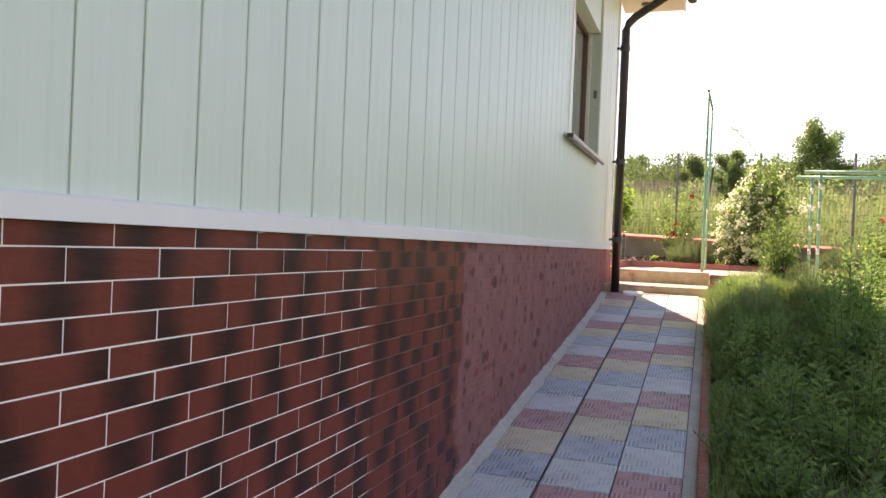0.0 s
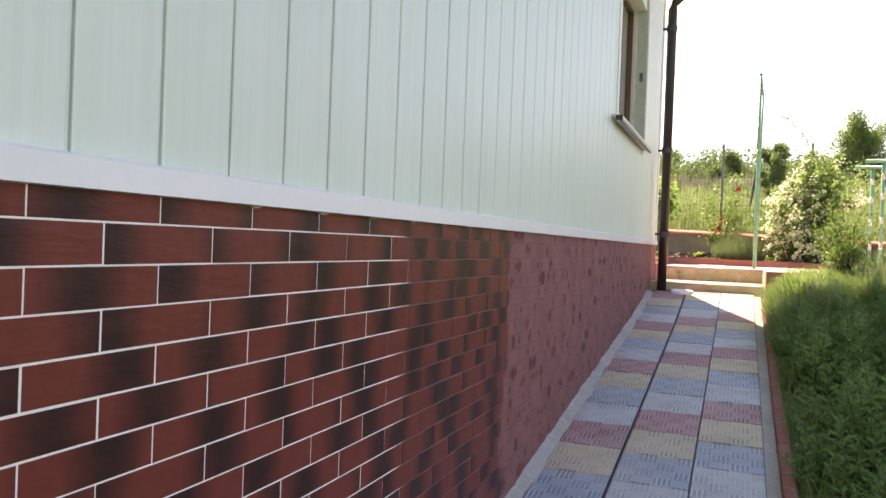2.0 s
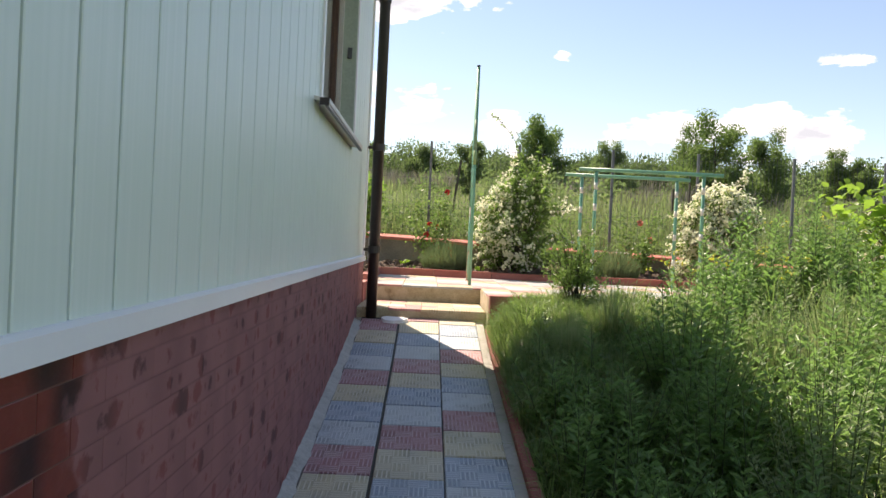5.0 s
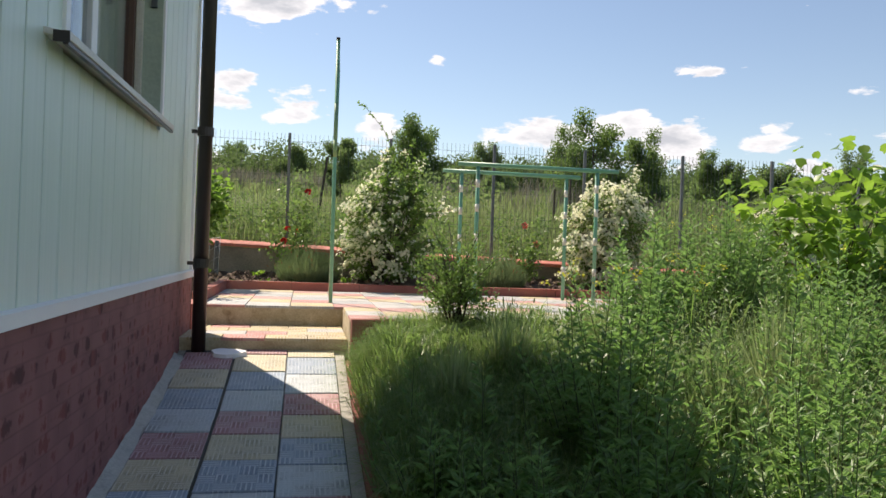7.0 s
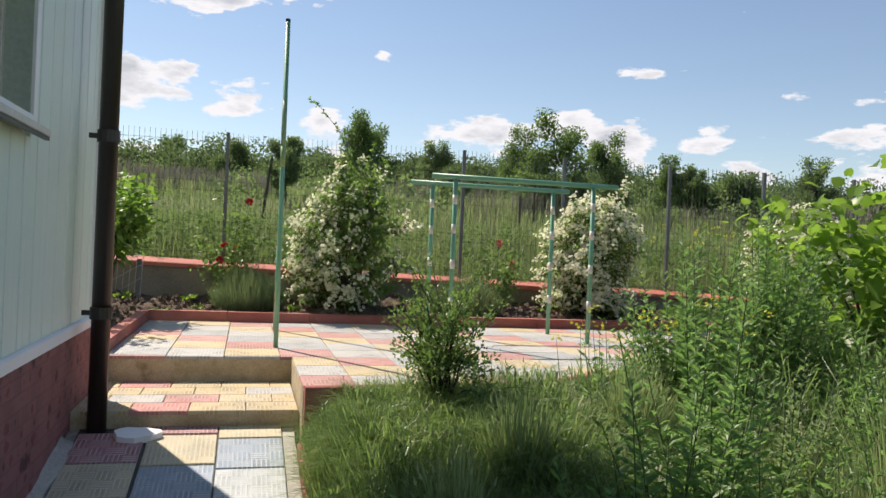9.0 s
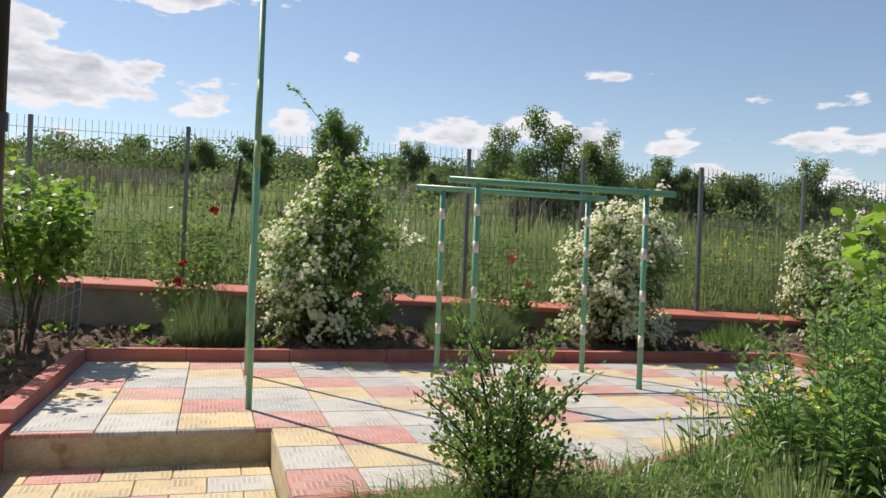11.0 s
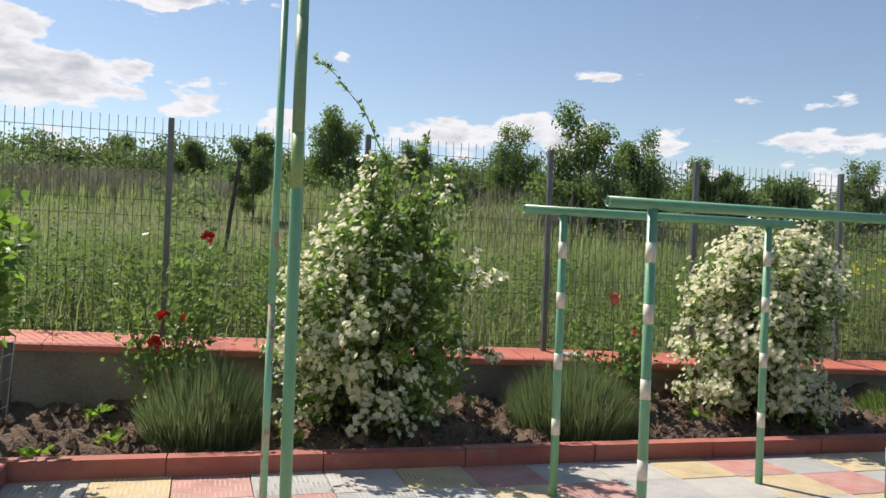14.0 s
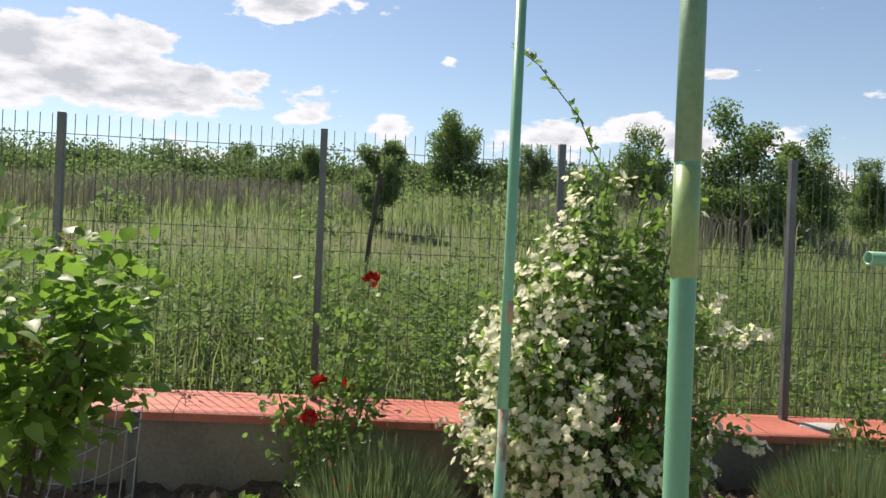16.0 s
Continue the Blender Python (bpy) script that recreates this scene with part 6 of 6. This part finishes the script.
def build_wire_roll():
    """A crumpled piece of welded mesh leaning beside a short post."""
    t = thing("wire_mesh", "crumpled galvanised wire mesh leaning by a stub post", "wire mesh", (-1.62, 12.62, 1.58))

    def rod(bm, pts):
        bm_tube(bm, pts, 0.0028, 4, True)

    def at(u, w):
        return Vector((-0.42 + 0.75 * u, 0.25 * math.sin(u * 2.6) + 0.22 * w, 0.02 + 0.42 * w + 0.10 * math.sin(u * 5 + w * 3)))

    for k in range(13):
        bm = bmesh.new()
        rod(bm, [at(k / 12, w) for w in (0, 0.25, 0.5, 0.75, 1.0)])
        part("wire", bm, M_GALV, t)
    for k in range(6):
        bm = bmesh.new()
        rod(bm, [at(u / 10, k / 5) for u in range(11)])
        part("wire", bm, M_GALV, t)
    s = thing("stub_post", "short grey steel post before the garden wall", "post", (-1.33, 13.0, 1.56))
    part("post", box(-0.02, 0.02, -0.02, 0.02, -0.05, 0.52, bevel=0.003), M_STEEL, s)


build_wire_roll()


def stake(x, y, h, lean, label):
    z = ground_z(x, y)
    t = thing("stake", label, "stake", (x, y, z), "stakes")
    part("pole", tube([(0, 0, -0.1), (lean * 0.5, 0, h * 0.5), (lean, 0, h)], 0.022, 7), M_BARK, t)


stake(-0.15, 16.6, 1.25, 0.16, "dark leaning wooden stake in the meadow")
stake(5.1, 19.0, 0.95, 0.0, "thin dark stake in the meadow")
stake(4.3, 17.6, 0.75, 0.0, "thin dark stake in the meadow")


def build_mortar_patch():
    """Smear of pale mortar on the coping."""
    x, y = 2.22, wall_y(2.2) + 0.12
    t = thing("mortar_patch", "pale mortar smear on the red coping", "mortar", (x, y, coping_z(x) + 0.066))
    bm = bmesh.new()
    ring = [(0.13 * math.cos(k * 0.7854) * (1 + 0.25 * math.sin(k * 2.3)), 0.07 * math.sin(k * 0.7854) * (1 + 0.2 * math.cos(k * 1.7))) for k in range(8)]
    top = [bm.verts.new((a, c, 0.007 + c * 0.11)) for a, c in ring]
    bot = [bm.verts.new((a * 1.1, c * 1.1, -0.006 + c * 0.11)) for a, c in ring]
    bm.faces.new(top)
    for k in range(8):
        bm.faces.new((bot[k], bot[(k + 1) % 8], top[(k + 1) % 8], top[k]))
    part("smear", bm, M_CEMENT, t)


build_mortar_patch()


def build_splash_plate():
    """Flat pale slab under the downpipe, broken at one edge."""
    t = thing("splash_slab", "flat white broken slab at the downpipe foot", "slab", (-0.80, 8.90, path_z(8.90) + 0.012))
    bm = bmesh.new()
    n = 16
    ring = []
    for k in range(n):
        a = 2 * math.pi * k / n
        r = 1 + 0.12 * math.sin(3 * a + 1) + 0.06 * math.sin(7 * a)
        ring.append((0.11 * r * math.cos(a), 0.06 * r * math.sin(a)))
    top = [bm.verts.new((x, y, 0.022 + y * 0.2)) for x, y in ring]
    bot = [bm.verts.new((x * 1.03, y * 1.05, -0.01 + y * 0.2)) for x, y in ring]
    bm.faces.new(top)
    bm.faces.new(bot[::-1])
    for k in range(n):
        bm.faces.new((bot[k], bot[(k + 1) % n], top[(k + 1) % n], top[k]))
    part("slab", bm, M_TRIM, t)


build_splash_plate()

# ---- paving tiles and clinker tiles ----
def slab_mesh(name, sx, sy, thick, material, bev=0.004):
    """A tile with chamfered top edges."""
    a, b = sx / 2, sy / 2
    vs = [(-a, -b, -thick), (a, -b, -thick), (a, b, -thick), (-a, b, -thick),
          (-a, -b, -bev), (a, -b, -bev), (a, b, -bev), (-a, b, -bev),
          (-a + bev, -b + bev, 0), (a - bev, -b + bev, 0), (a - bev, b - bev, 0), (-a + bev, b - bev, 0)]
    fs = [(0, 1, 5, 4), (1, 2, 6, 5), (2, 3, 7, 6), (3, 0, 4, 7), (4, 5, 9, 8), (5, 6, 10, 9), (6, 7, 11, 10), (7, 4, 8, 11), (8, 9, 10, 11)]
    return mesh_from(name, vs, fs, material)


T = 0.35


def build_path_tiles():
    meshes = {k: slab_mesh("tile", T - 0.02, T - 0.008, 0.03, m) for k, m in TILES.items()}
    narrow = {k: slab_mesh("tile", 0.312, T - 0.008, 0.03, m) for k, m in TILES.items()}
    order = "PLBY"                       # going up the path
    for col, (xc, start) in enumerate(((-0.918, 5.93), (-0.580, 6.246), (-0.252, 6.537))):
        for k in range(-26, 9):
            y0 = start + k * T
            if y0 > 6.5:
                y0 -= 0.045 * (y0 - 6.5)
            if y0 > PATH_Y1 - 0.05 or y0 < -2.6:
                continue
            size = min(T if start + k * T < 6.3 else T * 0.955, PATH_Y1 - y0)
            yc = y0 + size / 2
            me = (meshes if col == 1 else narrow)[order[k % 4]]
            if size < T - 0.005:
                me = slab_mesh("tile", T - 0.02 if col == 1 else 0.312, size - 0.008, 0.03, TILES[order[k % 4]])
            ob = piece("tile", me, path)
            ob.matrix_basis = pose(xc, yc, path_z(yc) + 0.008 + random.uniform(-0.002, 0.003), math.degrees(math.atan((path_z(yc + 0.15) - path_z(yc - 0.15)) / 0.3)) + random.uniform(-0.25, 0.25), random.uniform(-0.25, 0.25), random.uniform(-0.35, 0.35))


build_path_tiles()


def build_court_tiles():
    meshes = {k: slab_mesh("tile", T - 0.004, T - 0.004, 0.03, m, 0.003) for k, m in PLAZA_TILES.items()}
    rng = random.Random(4)
    hues = "PYLG"

    def hue(k, i):
        return hues[(k - i + 2) % 4] if rng.random() > 0.08 else rng.choice("LY")

    for i in range(17):
        x = -1.12 + T / 2 + i * T
        if x + T / 2 > 4.62:
            break
        ymin = STEP2_Y if x - T / 2 < 0 else court_front(x + T / 2)
        ymax = court_back(x)
        k = 0
        y = ymax - T / 2 - 0.004
        while y - T / 2 > ymin - 0.001:
            ob = piece("tile", meshes[hue(k, i)], court)
            ob.matrix_basis = pose(x, y, COURT_Z + rng.uniform(-0.002, 0.002), rng.uniform(-0.2, 0.2), rng.uniform(-0.2, 0.2), rng.choice((0, 90)) + rng.uniform(-0.3, 0.3))
            y -= T
            k += 1
        rest = y + T / 2 - ymin
        if rest > 0.02:
            me = slab_mesh("tile", T - 0.006, rest - 0.004, 0.03, PLAZA_TILES[hue(k, i)])
            if x - T / 2 > 0:
                slip = court_front(x - T / 2) - ymin
                for v in me.vertices:
                    if v.co.y < 0 and v.co.x < 0:
                        v.co.y += slip
            piece("tile", me, court, pose(x, ymin + rest / 2, COURT_Z))
        if x - T / 2 < 0 < x + T / 2:
            w = x + T / 2
            y = STEP2_Y
            while y - T > court_front(w):
                piece("tile", slab_mesh("tile", w - 0.004, T - 0.006, 0.03, PLAZA_TILES[hue(k, i)]), court, pose(w / 2, y - T / 2, COURT_Z))
                y -= T
                k += 1
            r2 = y - court_front(w)
            piece("tile", slab_mesh("tile", w - 0.004, r2 - 0.004, 0.03, PLAZA_TILES["P"]), court, pose(w / 2, y - r2 / 2, COURT_Z))
    # small brick-shaped tiles on the lower step
    small = {k: slab_mesh("tile", 0.287, 0.2145, 0.03, m) for k, m in PLAZA_TILES.items()}
    for r in range(4):
        for c in range(-1, 5):
            x0 = -1.15 + c * 0.29 + (0.145 if r % 2 else 0)
            x1 = x0 + 0.29
            a, b = max(x0, -1.15), min(x1, -0.006)
            if b - a < 0.03:
                continue
            key = "YLPY"[(c + 1 + r // 2) % 4] if rng.random() > 0.2 else "Y"
            me = small[key] if b - a > 0.285 else slab_mesh("tile", b - a - 0.003, 0.2145, 0.03, PLAZA_TILES[key])
            piece("tile", me, step_low, pose((a + b) / 2, PATH_Y1 + 0.109 + r * 0.2175, STEP_Z, 0, 0, 0))


build_court_tiles()


def build_bricks():
    """Clinker tiles in running bond on the plinth: the near clean ones single, the rest joined."""
    L, H, J = 0.2545, 0.0657, 0.0030
    y_base, z_top = 1.2365, 1.7565
    lay = 0.012

    def brick(y0, y1, z0, z1):
        b = 0.0012 if y1 < 3.5 else 0.0003
        x0, x1 = 0.0, lay
        return [(x0, y0, z0), (x0, y1, z0), (x0, y1, z1), (x0, y0, z1), (x1 - b, y0, z0), (x1 - b, y1, z0), (x1 - b, y1, z1), (x1 - b, y0, z1), (x1, y0 + b, z0 + b), (x1, y1 - b, z0 + b), (x1, y1 - b, z1 - b), (x1, y0 + b, z1 - b)]

    faces = [(0, 4, 5, 1), (1, 5, 6, 2), (2, 6, 7, 3), (3, 7, 4, 0), (4, 8, 9, 5), (5, 9, 10, 6), (6, 10, 11, 7), (7, 11, 8, 4), (8, 11, 10, 9)]
    full = mesh_from("brick", brick(-(L - J) / 2, (L - J) / 2, -(H - J) / 2, (H - J) / 2), [f[::-1] for f in faces], M_BRICK)
    vs, fs = [], []
    for r in range(-1, 28):
        zc = z_top - H * (r + 0.5)
        shift = 0.1185 if r % 2 else 0.0
        for k in range(-20, 34):
            yc = y_base + shift + L / 2 + k * L
            g = J if yc < 3.74 else 0.0010
            y0, y1 = yc - (L - g) / 2, min(yc + (L - g) / 2, CORNER_Y - 0.002)
            if y1 - y0 < 0.02 or yc < HOUSE_Y0 + 0.3:
                continue
            if zc + H / 2 < path_z(yc) - 0.03:
                continue
            z0, z1 = zc - (H - g) / 2, zc + (H - g) / 2
            z1 = min(z1, trim_z(yc) - 0.001)
            if z1 - z0 < 0.01:
                continue
            if 0.62 < yc < 3.4 and 1.05 < zc < 1.85 and z1 - z0 > 0.060:
                piece("brick", full, plinth, pose(WALL_X + random.uniform(-0.0006, 0.0006), yc, zc, random.uniform(-0.12, 0.12), 0, random.uniform(-0.15, 0.15)))
            else:
                o = len(vs)
                vs += [(WALL_X + a + random.uniform(-0.0004, 0.0004), b, c) for a, b, c in brick(y0, y1, z0, z1)]
                fs += [tuple(o + i for i in f[::-1]) for f in faces]
    rest = piece("brickwork", mesh_from("brickwork", vs, fs, M_BRICK), plinth)
    rest["kind"] = "stuff"


build_bricks()


def build_mortar_bits():
    """Squeezed-out mortar left under the white trim at the brick joints."""
    rng = random.Random(12)
    for k, y in enumerate((1.87, 2.12, 2.14, 2.38, 2.42, 2.64, 2.68, 2.89, 3.14)):
        z = trim_z(y) - 0.002
        bm = bmesh.new()
        w = rng.uniform(0.008, 0.026)
        ring = [(y + w * math.cos(a * 1.0472) * rng.uniform(0.6, 1.1), z + 0.005 * math.sin(a * 1.0472) * rng.uniform(0.5, 1.2)) for a in range(6)]
        top = [bm.verts.new((WALL_X + 0.018, p, q)) for p, q in ring]
        bot = [bm.verts.new((WALL_X + 0.008, y + (p - y) * 1.15, z + (q - z) * 1.2)) for p, q in ring]
        bm.faces.new(top)
        for a in range(6):
            bm.faces.new((bot[a], bot[(a + 1) % 6], top[(a + 1) % 6], top[a]))
        part("mortar_bit", bm, M_CEMENT, plinth, "leftover pale mortar")


build_mortar_bits()


def build_planks():
    """Cladding boards, each with eased edges and an open groove."""
    W = 0.1845
    m = {}
    y = 1.436 - W * 29
    while y < CORNER_Y - 0.06:
        y0, y1 = y + 0.002, min(y + W - 0.003, CORNER_Y - 0.056)
        lo = trim_z(y) + 0.03
        cuts = [(y0, y1, lo, 4.80)]
        if y1 > WIN_Y0 - 0.02 and y0 < WIN_Y1 + 0.02:
            a, b = max(y0, WIN_Y0 - 0.02), min(y1, WIN_Y1 + 0.02)
            cuts = [(a, b, lo, 2.675), (a, b, 4.56, 4.80)]
            if a - y0 > 0.01:
                cuts.append((y0, a, lo, 4.80))
            if y1 - b > 0.01:
                cuts.append((b, y1, lo, 4.80))
        for ya, yb, z0, z1 in cuts:
            key = (round(yb - ya, 3), round(z1 - z0, 2))
            if key not in m:
                w, h = yb - ya, z1 - z0
                prof = [(0, -0.019), (0.0, -0.002), (0.003, 0.0), (w - 0.009, 0.0), (w - 0.005, -0.003), (w, -0.004), (w, -0.019)]
                vs = [(b, a, zz) for zz in (0, h) for a, b in prof]
                n = len(prof)
                m[key] = mesh_from("board", vs, [(i, n + i, n + i + 1, i + 1)[::-1] for i in range(n - 1)], M_PLANK)
            piece("board", m[key], house, pose(WALL_X + random.uniform(-0.0005, 0.0005), ya, z0))
        y += W


build_planks()
